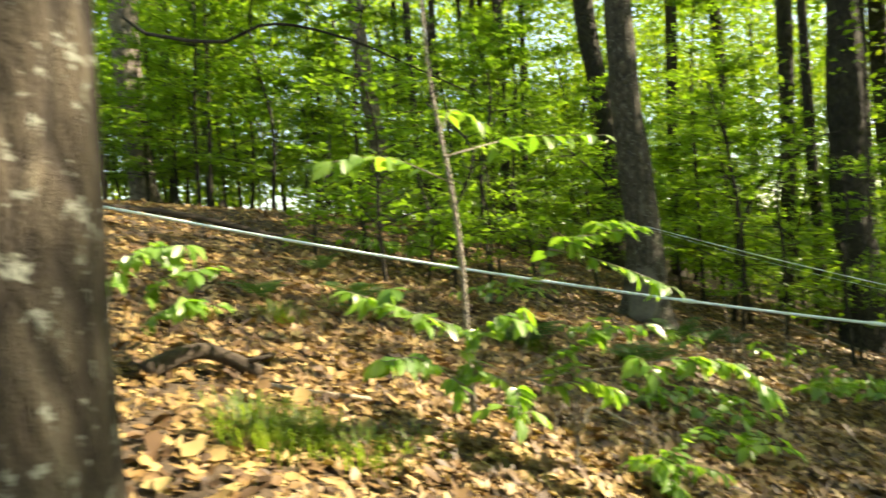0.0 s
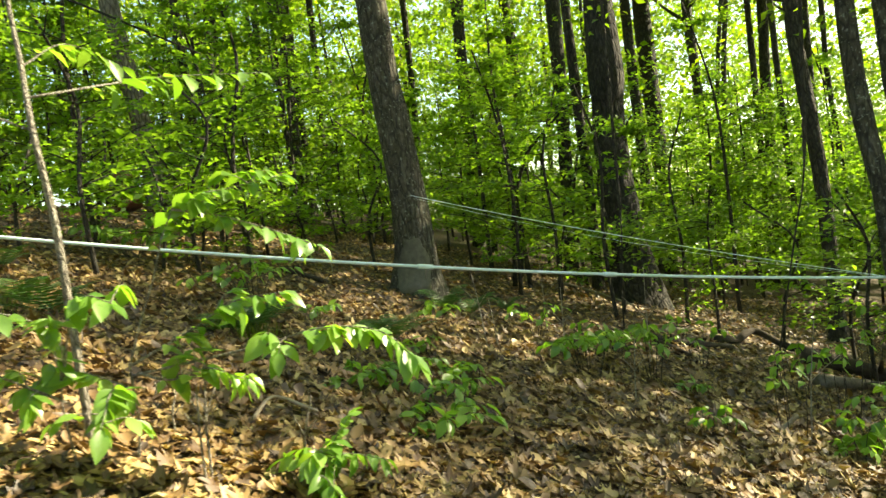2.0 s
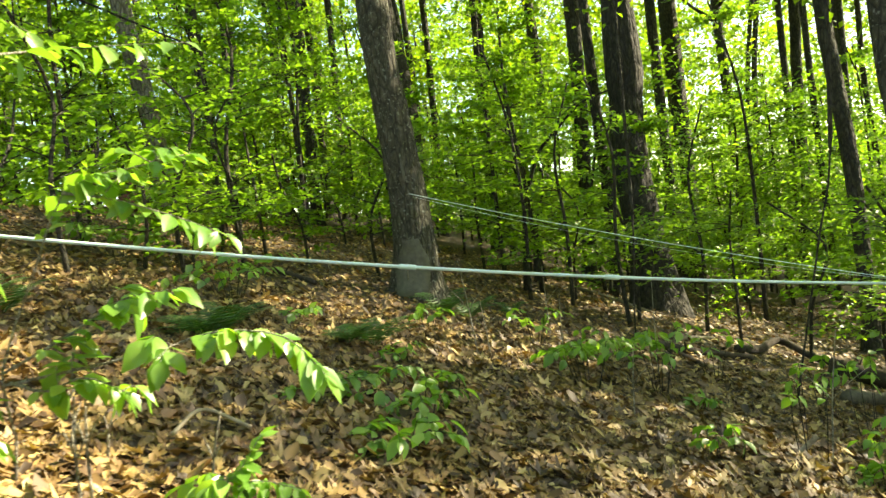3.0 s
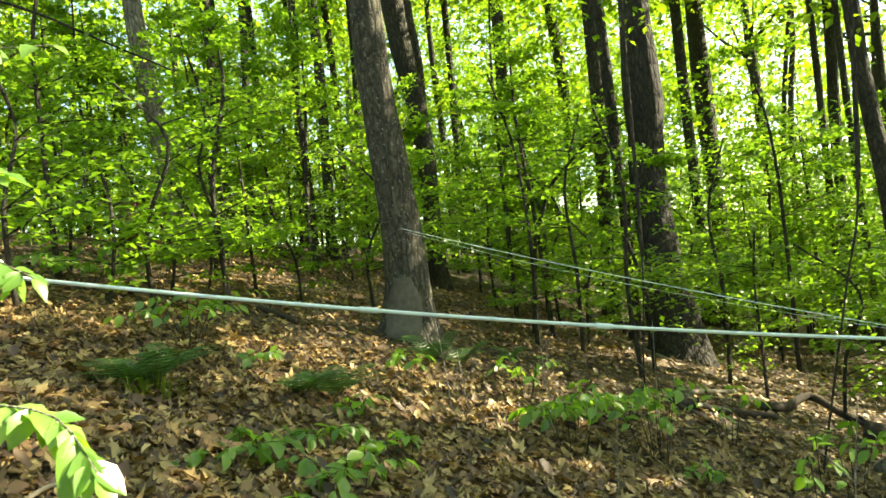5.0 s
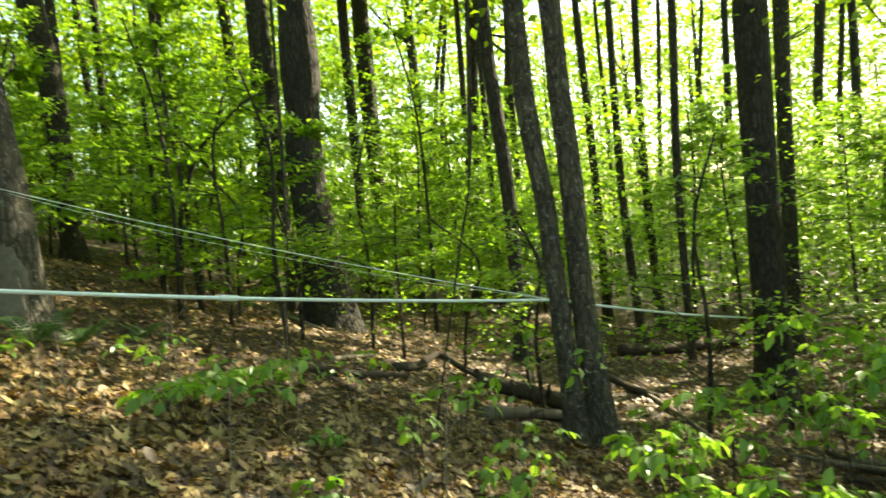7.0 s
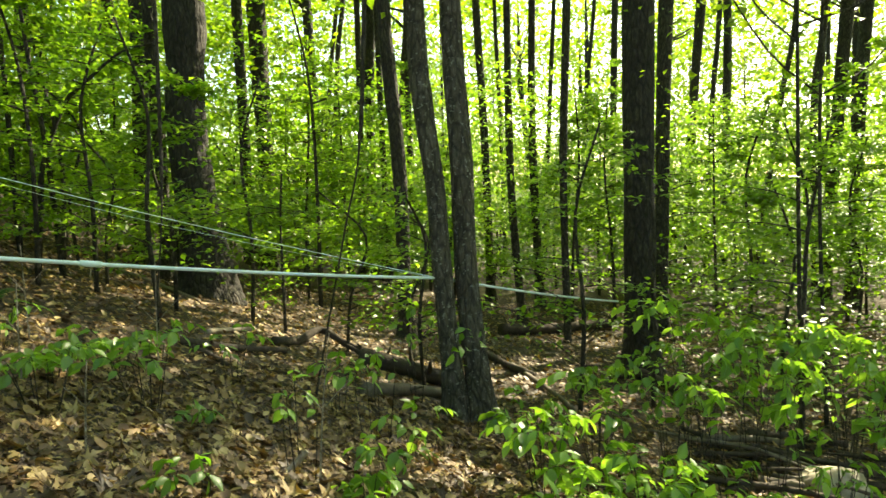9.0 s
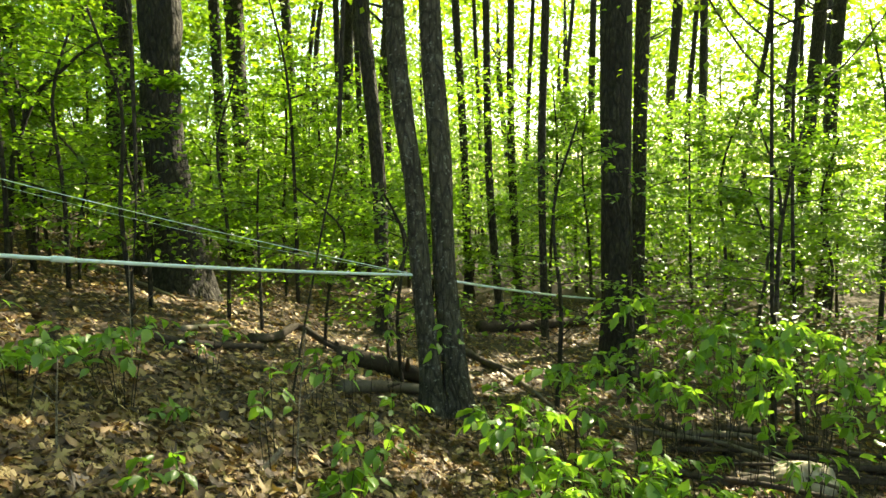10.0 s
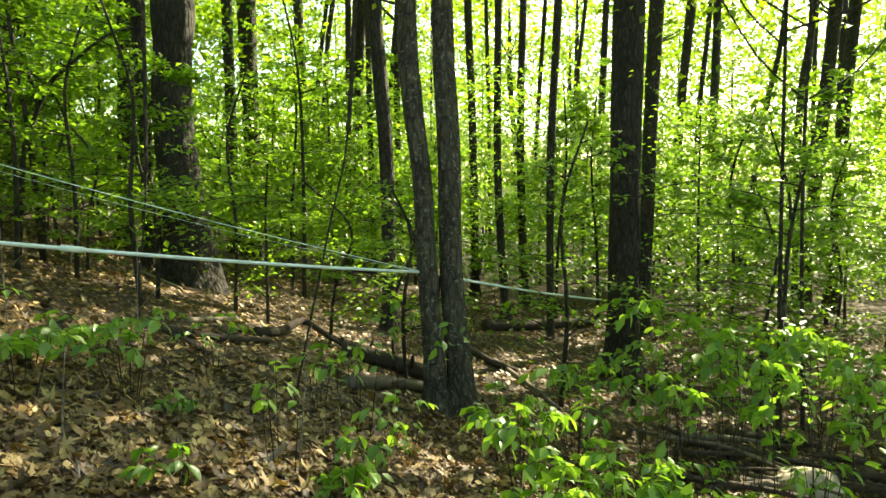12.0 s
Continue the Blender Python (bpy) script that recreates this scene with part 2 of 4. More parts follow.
def open_to_sun(points):
    """For each point, whether it stands clear of every gap."""
    way, clear = np.array(SUN), np.ones(len(points), dtype=bool)
    for middle, wide in GAPS:
        d = points - np.array(middle)
        t = d @ way
        off = np.linalg.norm(d - t[:, None] * way, axis=1)
        clear &= (t < 2.5) | (off > wide * (1 + 0.25 * np.sin(points[:, 0] * 5.1 + points[:, 2] * 3.7)))
    return clear


def crown_leaves(rng, centre, spread, count, size, base):
    """Leaves gathered in flat uneven sprays round a middle point."""
    sprays = max(8, count // 45)
    c = rng.normal(size=(sprays, 3))
    c *= (rng.uniform(0.3, 1.0, sprays) ** 0.5 / np.linalg.norm(c, axis=1))[:, None]
    c = centre + c * np.array(spread)
    k = rng.integers(0, sprays, count)
    p = c[k] + rng.normal(size=(count, 3)) * np.array([0.55, 0.55, 0.14])
    keep = open_to_sun(p + base)
    return diamonds(p[keep], rng.uniform(0.6, 1.25, count)[keep] * size, rng)


def forest_tree(x, y, r0, r1, stations, bark="brown_bark", label="", height=None, leaves=1000, leaf_size=0.30, swell=0.0, patches=(), reach=None):
    tree_count[0] += 1
    seed = tree_count[0]
    rnd = random.Random(seed)
    rng = np.random.default_rng(seed)
    z = ground_z(x, y)
    ob = thing("forest_tree", x, y, z, label or ("slender brown forest tree with a high leafy crown" if r0 < 0.14 else "tall brown-barked forest tree rising from leaf litter"), "tree", "forest trees")
    top = Vector(stations[-1])
    height = height or max(top.z + 5, rnd.uniform(14, 19))
    lean = (top - Vector(stations[0])) / max(0.5, top.z - stations[0][2])
    lean = Vector((lean.x * 0.4 + rnd.uniform(-0.02, 0.02), lean.y * 0.4 + rnd.uniform(-0.02, 0.02), 1))
    path = [Vector((0, 0, -0.25)), Vector((0, 0, 0))] + [Vector(s) for s in stations]
    path.append(top + lean * (height - top.z) * 0.5)
    path.append(top + lean * (height - top.z))
    n = 34
    pts = curve_points(path, n)
    ts = max(top.z, 0.1)
    rad = []
    for p in pts:
        if p.z < ts:
            r = r1 + (r0 * 0.82 - r1) * (1 - max(p.z, 0) / ts)
        else:
            r = max(0.02, r1 * (1 - 0.9 * (p.z - ts) / (height - ts)))
        r += 0.55 * r0 * math.exp(-max(p.z, -0.2) / (1.3 * r0 + 0.08)) * (1.0 if r0 > 0.1 else 0.4)
        r += swell * math.exp(-((p.z - 4.6) / 0.35) ** 2)
        rad.append(r)
    v, f = tube(pts, rad, 18 if r0 > 0.18 else 10, 0.10, seed * 3.7)
    part("trunk", mesh_of("trunk", v, f, BARK[bark]), ob)
    for pname, plabel, z0, z1, facing, half, mat in patches:
        pv, pf = [], []
        rows, cols = 14, 9
        for j in range(rows + 1):
            zz = z0 + (z1 - z0) * j / rows
            i = max(k for k in range(n) if pts[k].z <= zz)
            u = (zz - pts[i].z) / (pts[i + 1].z - pts[i].z)
            c, rr = pts[i].lerp(pts[i + 1], u), rad[i] + (rad[i + 1] - rad[i]) * u
            span = half * (0.35 + 0.65 * math.sin(math.pi * min(1.0, 0.12 + 0.85 * j / rows))) * (1 + 0.25 * noise.noise((j * 0.7, seed, 0)))
            for k in range(cols + 1):
                a = facing + span * (2 * k / cols - 1)
                way = Vector((math.cos(a), math.sin(a), 0))
                edge = 1.0 if 0 < k < cols and 0 < j < rows else 0.93
                pv.append(Vector((c.x, c.y, zz)) + way * (rr * skin(way, zz, 0.10, seed * 3.7) * 1.0 + 0.012) * edge)
        for j in range(rows):
            for k in range(cols):
                a = j * (cols + 1) + k
                pf.append((a, a + 1, a + cols + 2, a + cols + 1))
        part(pname, mesh_of(pname, pv, pf, mat), ob, plabel)
    limbs = []
    for k in range(5):
        high = [i for i, p in enumerate(pts) if p.z > 0.66 * height and i < n]
        h = rnd.choice(high) / n
        s = pts[round(h * n)]
        a = rnd.uniform(0, 6.28)
        ln = rnd.uniform(1.5, 3.2)
        e = s + Vector((math.cos(a) * ln, math.sin(a) * ln, ln * rnd.uniform(0.5, 1.1)))
        m = (s + e) / 2 + Vector((0, 0, -0.2))
        limbs.append(tube(curve_points([s, m, e], 6), [max(0.012, rad[round(h * n)] * 0.5 * (1 - i / 7)) for i in range(7)], 6))
    v, f = join(*limbs)
    tagged(part("limb_work", mesh_of("limb_work", v, f, BARK[bark]), ob), kind="stuff")
    # crowns mostly above the view; count and reach are set by the shade wanted
    cv, cf = crown_leaves(rng, np.array(pts[-1]) - [0, 0, height * 0.20], (reach or 10 * leaf_size, reach or 10 * leaf_size, height * 0.24), leaves, leaf_size, np.array((x, y, z)))
    tagged(part("crown", fast_mesh("crown", cv, cf, CANOPY), ob), kind="stuff")
    return ob


forest_tree(3.19, 7.39, 0.028, 0.019, [(0.04, 0.30, 2.80), (0.07, 0.47, 4.47)], height=6.0, leaves=160, leaf_size=0.12)
forest_tree(3.93, 8.42, 0.028, 0.021, [(-0.02, 0.23, 2.17), (0.00, 0.37, 3.57)], height=6.0, leaves=160, leaf_size=0.12)
forest_tree(-3.57, 6.71, 0.011, 0.009, [(0.01, 0.05, 0.50), (0.07, 0.16, 1.48)], height=6.0, leaves=160, leaf_size=0.12)
forest_tree(-1.66, 5.75, 0.011, 0.009, [(0.29, 0.17, 1.46), (0.45, 0.26, 2.29)], height=6.0, leaves=160, leaf_size=0.12)
forest_tree(-4.76, 10.63, 0.400, 0.290, [(-0.08, 0.11, 1.09), (-0.31, 0.29, 2.90), (-0.29, 0.48, 4.71)], bark='dark_bark', label='stout dark maple with swollen bark above a flared foot', swell=0.13, leaves=2200, reach=4.0)
forest_tree(-7.54, 21.49, 0.255, 0.310, [(0.02, 0.32, 3.01), (-0.21, 0.87, 8.45)], leaves=2400)
forest_tree(-7.86, 29.47, 0.224, 0.224, [(-0.11, 0.50, 4.86), (-0.43, 1.14, 11.04)], leaves=350)
forest_tree(-7.38, 29.49, 0.137, 0.112, [(0.38, 0.87, 8.12), (0.70, 1.20, 11.08)], leaves=350)
forest_tree(-4.23, 20.61, 0.113, 0.096, [(0.01, 0.53, 5.09), (-0.01, 0.90, 8.56)], leaves=1500)
forest_tree(-4.02, 21.62, 0.182, 0.164, [(-0.10, 0.54, 5.25), (0.03, 0.93, 8.87)], leaves=1500)
forest_tree(-3.24, 19.65, 0.099, 0.091, [(-0.16, 0.52, 5.03), (-0.22, 0.86, 8.32)], leaves=1500)
forest_tree(-1.67, 11.65, 0.148, 0.129, [(-0.06, 0.30, 2.89), (-0.22, 0.50, 4.86), (-0.28, 0.60, 5.85)], label='slim brown-grey forest tree holding no low limbs', leaves=350)
forest_tree(-2.60, 20.68, 0.122, 0.096, [(-0.12, 0.54, 5.21), (-0.11, 0.90, 8.67)], leaves=700)
forest_tree(-0.46, 6.44, 0.121, 0.099, [(-0.11, 0.14, 1.44), (-0.16, 0.23, 2.26), (-0.26, 0.31, 3.08), (-0.32, 0.41, 4.07)], bark='grey_bark', label='slim curved grey beech growing beside its twin', leaves=800)
forest_tree(-0.21, 6.54, 0.146, 0.112, [(-0.13, 0.15, 1.50), (-0.15, 0.27, 2.62), (-0.21, 0.36, 3.51), (-0.23, 0.43, 4.18)], bark='grey_bark', label='straight lichen-spotted grey beech beside a curved twin', leaves=800)
forest_tree(-0.27, 17.77, 0.134, 0.104, [(-0.07, 0.44, 4.20), (-0.22, 0.82, 7.91)], leaves=700)
forest_tree(0.17, 23.81, 0.089, 0.070, [(-0.05, 0.49, 4.70), (-0.17, 1.00, 9.64)], leaves=700)
forest_tree(0.46, 14.79, 0.112, 0.081, [(-0.19, 0.30, 2.98), (-0.19, 0.73, 7.05)], leaves=700)
forest_tree(0.97, 16.82, 0.127, 0.092, [(-0.11, 0.43, 4.17), (-0.04, 0.80, 7.67)], leaves=700)
forest_tree(1.64, 25.89, 0.108, 0.086, [(0.35, 0.64, 5.96), (0.62, 1.10, 10.24)], leaves=600)
forest_tree(1.24, 12.82, 0.086, 0.081, [(-0.01, 0.34, 3.29), (0.13, 0.69, 6.50)], label='thin straight forest tree on the lower slope', leaves=1300)
forest_tree(3.24, 27.97, 0.104, 0.081, [(0.41, 0.72, 6.69), (0.84, 1.18, 10.84)], leaves=600)
forest_tree(3.88, 23.98, 0.139, 0.119, [(0.18, 0.61, 5.78), (0.33, 1.04, 9.74)], leaves=600)
forest_tree(2.10, 10.35, 0.270, 0.244, [(0.04, 0.34, 3.21), (0.10, 0.61, 5.80)], bark='dark_bark', label='thick dark straight maple behind a leafy shrub', leaves=600)
forest_tree(3.23, 13.91, 0.151, 0.151, [(0.12, 0.43, 4.01), (0.25, 0.73, 6.89)], leaves=1900, reach=4.5)
forest_tree(5.90, 22.07, 0.146, 0.155, [(0.34, 0.60, 5.60), (0.69, 1.00, 9.22)], leaves=600)
forest_tree(7.69, 26.17, 0.118, 0.097, [(0.38, 0.66, 6.10), (0.71, 0.99, 9.10)], leaves=600)
forest_tree(8.02, 25.18, 0.124, 0.145, [(0.27, 0.64, 6.00), (0.40, 1.08, 10.11)], leaves=600)
forest_tree(7.26, 20.12, 0.099, 0.075, [(0.81, 0.57, 5.08), (1.36, 0.88, 7.71)], leaves=600)
forest_tree(8.99, 20.20, 0.099, 0.099, [(0.12, 0.58, 5.45), (0.47, 0.85, 7.92)], leaves=600)
forest_tree(8.74, 19.18, 0.205, 0.173, [(0.61, 0.62, 5.64), (0.92, 0.93, 8.45)], leaves=600)
forest_tree(9.01, 18.19, 0.179, 0.164, [(0.36, 0.57, 5.22), (0.65, 0.89, 8.18)], leaves=600)
forest_tree(-5.93, 5.52, 0.302, 0.195, [(0.06, 0.01, 1.02), (0.00, -0.10, 2.71), (-0.01, -0.16, 4.06)], bark='grey_bark', label='grey-barked leaning maple with a pale bare patch at its foot', patches=[('scar', 'pale bare wood scar', 0.02, 0.75, -1.04, 0.85, SCARRED), ('paint_mark', 'white painted slash', 1.45, 1.75, -0.89, 0.10, SCARRED)], leaves=350)
forest_tree(-10.77, 11.75, 0.225, 0.265, [(0.03, -0.06, 2.15), (0.04, -0.11, 3.75), (-0.21, -0.41, 6.84)], leaves=2400)
forest_tree(-12.79, 13.98, 0.094, 0.126, [(0.21, -0.04, 5.45), (0.12, -0.19, 7.83)], leaves=2400)
forest_tree(-15.26, 18.39, 0.139, 0.119, [(0.26, -0.02, 5.93), (0.37, -0.07, 9.71)], leaves=2400)
forest_tree(-12.18, 17.00, 0.174, 0.191, [(0.17, -0.04, 4.65), (0.38, -0.04, 9.00)], leaves=2400)
forest_tree(-14.63, 25.24, 0.192, 0.240, [(0.26, -0.09, 7.94), (0.14, -0.35, 12.54)], leaves=2400)
forest_tree(-7.28, 13.23, 0.168, 0.174, [(0.23, 0.05, 3.52), (0.37, 0.02, 7.26)], leaves=1500)
forest_tree(-5.98, 11.71, 0.129, 0.108, [(0.07, -0.04, 2.50), (0.06, -0.09, 3.91)], leaves=1200)
forest_tree(-7.69, 20.54, 0.191, 0.157, [(0.06, -0.20, 6.81), (0.11, -0.29, 10.30)], leaves=2400)
forest_tree(-18.39, 15.93, 0.139, 0.119, [(0.15, -0.11, 6.24), (0.13, -0.22, 8.84)], leaves=2400)
forest_tree(-19.61, 16.24, 0.114, 0.093, [(0.18, -0.09, 6.33), (0.20, -0.18, 9.03)], leaves=2400)
forest_tree(-18.19, 12.27, 0.113, 0.104, [(0.27, 0.02, 5.20), (0.31, -0.03, 7.47)], leaves=2400)
forest_tree(-16.79, 10.83, 0.118, 0.102, [(0.29, 0.07, 4.35), (0.44, 0.10, 6.70)], leaves=2400)
forest_tree(-15.43, 9.36, 0.113, 0.106, [(0.00, -0.13, 3.60), (0.04, -0.19, 6.00)], leaves=2400)
forest_tree(-19.48, 15.07, 0.089, 0.080, [(0.15, -0.09, 5.64), (0.14, -0.20, 8.24)], leaves=2400)
forest_tree(-14.14, 7.19, 0.264, 0.204, [(-0.09, -0.15, 2.18), (-0.29, -0.41, 5.09)], bark='pale_bark', label='broken pale-barked trunk up the slope', leaves=1500)
forest_tree(-16.85, 12.68, 0.128, 0.109, [(0.08, 0.19, 4.17), (0.15, 0.32, 6.90)], leaves=2400)
forest_tree(-14.67, 11.90, 0.166, 0.149, [(0.03, 0.15, 4.45), (0.00, 0.19, 6.61)], leaves=2400)
forest_tree(-16.92, 15.23, 0.129, 0.109, [(0.10, 0.23, 5.26), (0.11, 0.31, 7.84)], leaves=2400)
forest_tree(-16.43, 2.17, 0.286, 0.311, [(-0.17, -0.17, 2.97), (-0.20, -0.18, 4.46)], bark='pale_bark', leaves=1500)
forest_tree(-19.83, 1.46, 0.141, 0.127, [(-0.00, 0.02, 3.13), (0.01, 0.05, 4.96)], leaves=1500)
forest_tree(-20.40, 5.25, 0.116, 0.099, [(-0.07, -0.05, 3.90), (-0.15, -0.12, 6.07)], leaves=1500)
forest_tree(-23.20, 5.18, 0.164, 0.128, [(-0.08, -0.06, 4.24), (-0.04, -0.00, 6.61)], leaves=1500)
forest_tree(-21.03, 11.83, 0.114, 0.095, [(0.71, 0.72, 3.98), (0.60, 0.78, 6.86)], leaves=2400)
forest_tree(-7.87, 29.27, 0.116, 0.093, [(0.85, 0.35, 8.57), (1.54, 0.71, 13.16)], leaves=350)
forest_tree(-2.36, 25.95, 0.109, 0.091, [(-0.29, -0.46, 6.37), (-0.26, -0.54, 9.11)], leaves=350)

# unseen broad trees added down the slope, whose tops shade the floor of dead leaves
for x, y, reach, leaves in ((8.6, 12.6, 6.0, 5200), (10.2, 16.2, 6.0, 5200), (11.2, 9.6, 5.0, 3600)):
    forest_tree(x, y, 0.24, 0.20, [(0.1, 0.1, 4.0), (0.2, 0.0, 9.0)], label="unseen broad tree added to shade the leaf litter", height=17.0, leaves=leaves, reach=reach)

# the trunk that the walk starts beside
near = forest_tree(-1.828, -2.634, 0.20, 0.19, [(0.0, 0.0, 1.5), (-0.04, 0.0, 3.0)], bark="mottled_bark", label="rough grey-brown maple trunk mottled with pale lichen")

# the wood all round, behind and down the valley; unseen trees added for shade
wood = random.Random(11)
spots = []
gap = Vector((0.572, 0.820))
while len(spots) < 215:
    a, d = wood.uniform(0, 2 * math.pi), 6.5 + 55 * wood.random() ** 0.8
    x, y = d * math.cos(a), d * math.sin(a)
    ahead = 56 < math.degrees(a) < 178
    if ahead and (d < 27 or wood.random() < 0.25):
        continue
    if math.hypot(x, y + 1.5) < 5 or any(math.hypot(x - p, y - q) < 2.4 for p, q in spots):
        continue
    # trees left out here to let the sun reach the young shrub
    off = Vector((x + 4.2, y + 0.8))
    if 9 < off.dot(gap) < 17 and abs(off.x * gap.y - off.y * gap.x) < 3.6:
        continue
    spots.append((x, y))
for x, y in spots:
    r = wood.uniform(0.07, 0.24)
    # leaf counts by place, for more or less shade below
    forest_tree(x, y, r, r * 0.85, [(wood.uniform(-0.2, 0.2), wood.uniform(-0.2, 0.2), 4.0), (wood.uniform(-0.4, 0.4), wood.uniform(-0.4, 0.4), 9.0)], leaves=1200 if y < 0 else 1600 if 2 < x < 20 and 4 < y < 24 else 400 if y > 24 and x > -9 else 1300)


# ---- understory ----
def sapling_kind(seed, height, leaves, size=0.115):
    """A young tree: a thin crooked stem with flat sprays of leaves."""
    rnd = random.Random(seed)
    rng = np.random.default_rng(seed)
    pts = curve_points([(0, 0, -0.1), (rnd.uniform(-.1, .1), rnd.uniform(-.1, .1), height * 0.35), (rnd.uniform(-.3, .3), rnd.uniform(-.3, .3), height * 0.7), (rnd.uniform(-.5, .5), rnd.uniform(-.5, .5), height)], 12)
    bits = [tube(pts, [0.012 + 0.006 * height * (1 - i / 13) for i in range(13)], 6)]
    cs = []
    for k in range(int(9 + height * 3)):
        h = rnd.uniform(0.18, 1.0)
        s = pts[min(12, int(h * 12))]
        a = rnd.uniform(0, 6.28)
        ln = rnd.uniform(0.5, 1.0) * (0.55 + 0.30 * height * (1.1 - h))
        e = s + Vector((math.cos(a) * ln, math.sin(a) * ln, ln * rnd.uniform(-0.05, 0.35)))
        bits.append(tube(curve_points([s, (s + e) / 2 + Vector((0, 0, 0.06 * ln)), e], 4), [0.009, 0.008, 0.006, 0.005, 0.003], 4))
        m = max(6, int(leaves / (9 + height * 3)))
        u = rng.uniform(0.2, 1.08, m)[:, None]
        side = np.array([-math.sin(a), math.cos(a), 0])
        p = np.array(s) + (np.array(e) - np.array(s)) * u + side * rng.normal(size=(m, 1)) * ln * 0.22 * (1.2 - u * 0.6) + rng.normal(size=(m, 3)) * 0.035
        cs.append(p)
    cs = np.concatenate(cs)
    cv, cf = diamonds(cs, rng.uniform(0.55, 1.0, len(cs)) * size, rng, 0.32, 0.62)
    ob = thing("sapling", 0, 0, -50, "young beech sapling with flat sprays of fresh green leaves", "sapling", "saplings in the understory")
    part("stem", mesh_of("stem", *bits[0], BARK["brown_bark"]), ob)
    v, f = join(*bits[1:])
    tagged(part("twig_work", mesh_of("twig_work", v, f, BARK["brown_bark"]), ob), kind="stuff")
    tagged(part("crown", fast_mesh("crown", cv, cf, GREEN), ob), kind="stuff")
    return ob


kinds = [sapling_kind(200 + k, h, n) for k, (h, n) in enumerate([(1.6, 620), (2.2, 950), (3.0, 1350), (4.0, 1800), (5.2, 2300), (6.5, 2800)])] + [sapling_kind(300, 2.4, 420, 0.12), sapling_kind(301, 3.4, 520, 0.12)]
under = random.Random(5)
used = [False] * len(kinds)


def put_sapling(k, x, y, s=1.0):
    m = Matrix.Translation((x, y, ground_z(x, y))) @ Matrix.Rotation(under.uniform(0, 6.28), 4, 'Z') @ Matrix.Diagonal((s, s, s, 1))
    if not used[k]:
        used[k] = True
        kinds[k].matrix_basis = m
        return
    o = copy_thing(kinds[k], m)
    o.scale = (s, s, s)


count = 0
while count < 300:
    a = radians(under.uniform(32, 182))
    d = under.uniform(9, 30) if under.random() < 0.85 else under.uniform(6.5, 12)
    x, y = d * math.cos(a), d * math.sin(a) - 0.5
    w = 0.872 * x + 0.489 * y
    # the open floor of dead leaves before the great trees
    if d < 12.5 and (w < 3.5 or under.random() < 0.92) or (w > 3.5 and d < 18 and under.random() < 0.5):
        continue
    if abs(x + 4.8) < 1.4 and d < 12:
        continue
    if -6 < x < 2 and y < 17 and under.random() < 0.8:
        continue
    # saplings left out along the same path of the sun
    off = Vector((x + 4.2, y + 0.8))
    if d < 14 and off.dot(gap) > 3 and abs(off.x * gap.y - off.y * gap.x) < 2.6:
        continue
    k = under.choice([1, 2, 2, 3, 3, 4, 4, 5]) if d > 11 else under.choice([0, 0, 1, 2])
    put_sapling(k, x, y, under.uniform(0.8, 1.2))
    count += 1
for k, x, y in ((6, -6.9, 2.9), (6, -7.4, 4.0), (6, -8.2, 5.0), (6, -6.6, 1.6), (7, -3.5, 9.2), (7, 0.9, 8.0), (7, 3.2, 7.4), (6, 4.4, 6.6), (7, -4.0, 7.6), (6, -7.2, 6.2), (7, 1.9, 8.6), (3, -7.6, 4.2), (2, -6.9, 6.6), (3, -9.5, 5.2), (4, -10.5, 7.8), (3, -8.4, 2.6), (2, -4.2, 8.4), (2, 3.4, 8.3), (3, 5.5, 9.0), (3, 4.6, 10.8), (1, -3.0, 9.1), (1, -2.1, 8.9), (6, -1.2, 8.7), (6, -0.9, 7.6), (1, -5.6, 9.2), (7, -5.2, 8.3), (4, -6.1, 9.0), (3, -5.7, 7.9), (5, -7.6, 10.2), (5, -3.6, 13.2), (0, -7.0, 2.5), (0, -7.7, 3.5), (0, -8.4, 4.4), (0, -8.1, 1.6), (0, -9.1, 3.0), (0, -7.9, 5.5)):
    put_sapling(k, x, y)

# far leaves: the wood beyond single trees
rng = np.random.default_rng(77)
nf = 340000
ca = np.radians(np.where(rng.uniform(0, 1, 2600) < 0.62, rng.uniform(98, 202, 2600), rng.uniform(20, 98, 2600)))
cd = np.where(ca < 1.92, 28, 22) + 48 * rng.uniform(0, 1, 2600) ** 0.75
ch = 0.4 + rng.uniform(0.0, 1.0, 2600) ** 1.25 * (3 + cd * 0.26)
ci = rng.integers(0, 2600, nf)
cx, cy = cd * np.cos(ca), cd * np.sin(ca)
gzv = np.array([ground_z(float(a), float(b)) for a, b in zip(cx, cy)])
pos = np.stack([cx[ci], cy[ci], (gzv + ch)[ci]], 1) + rng.normal(size=(nf, 3)) * np.array([1.3, 1.3, 0.45])
pos[:, 2] += np.where(ca[ci] > 1.72, 0.28, 0.0) * ch[ci]
fv, ff = diamonds(pos, rng.uniform(0.17, 0.33, nf) * (0.6 + cd[ci] / 60), rng)
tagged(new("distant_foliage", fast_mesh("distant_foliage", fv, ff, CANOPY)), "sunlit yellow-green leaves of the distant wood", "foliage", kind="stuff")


def bent_stem(points, r, label):
    o = Vector(points[0])
    ob = thing("bent_branch", *o, label, "branch")
    part("stem", mesh_of("stem", *tube(curve_points([Vector(p) - o for p in points], 16), [r * (1 - 0.7 * i / 16) for i in range(17)], 7, 0.1, 1.0), BARK["dark_bark"]), ob)


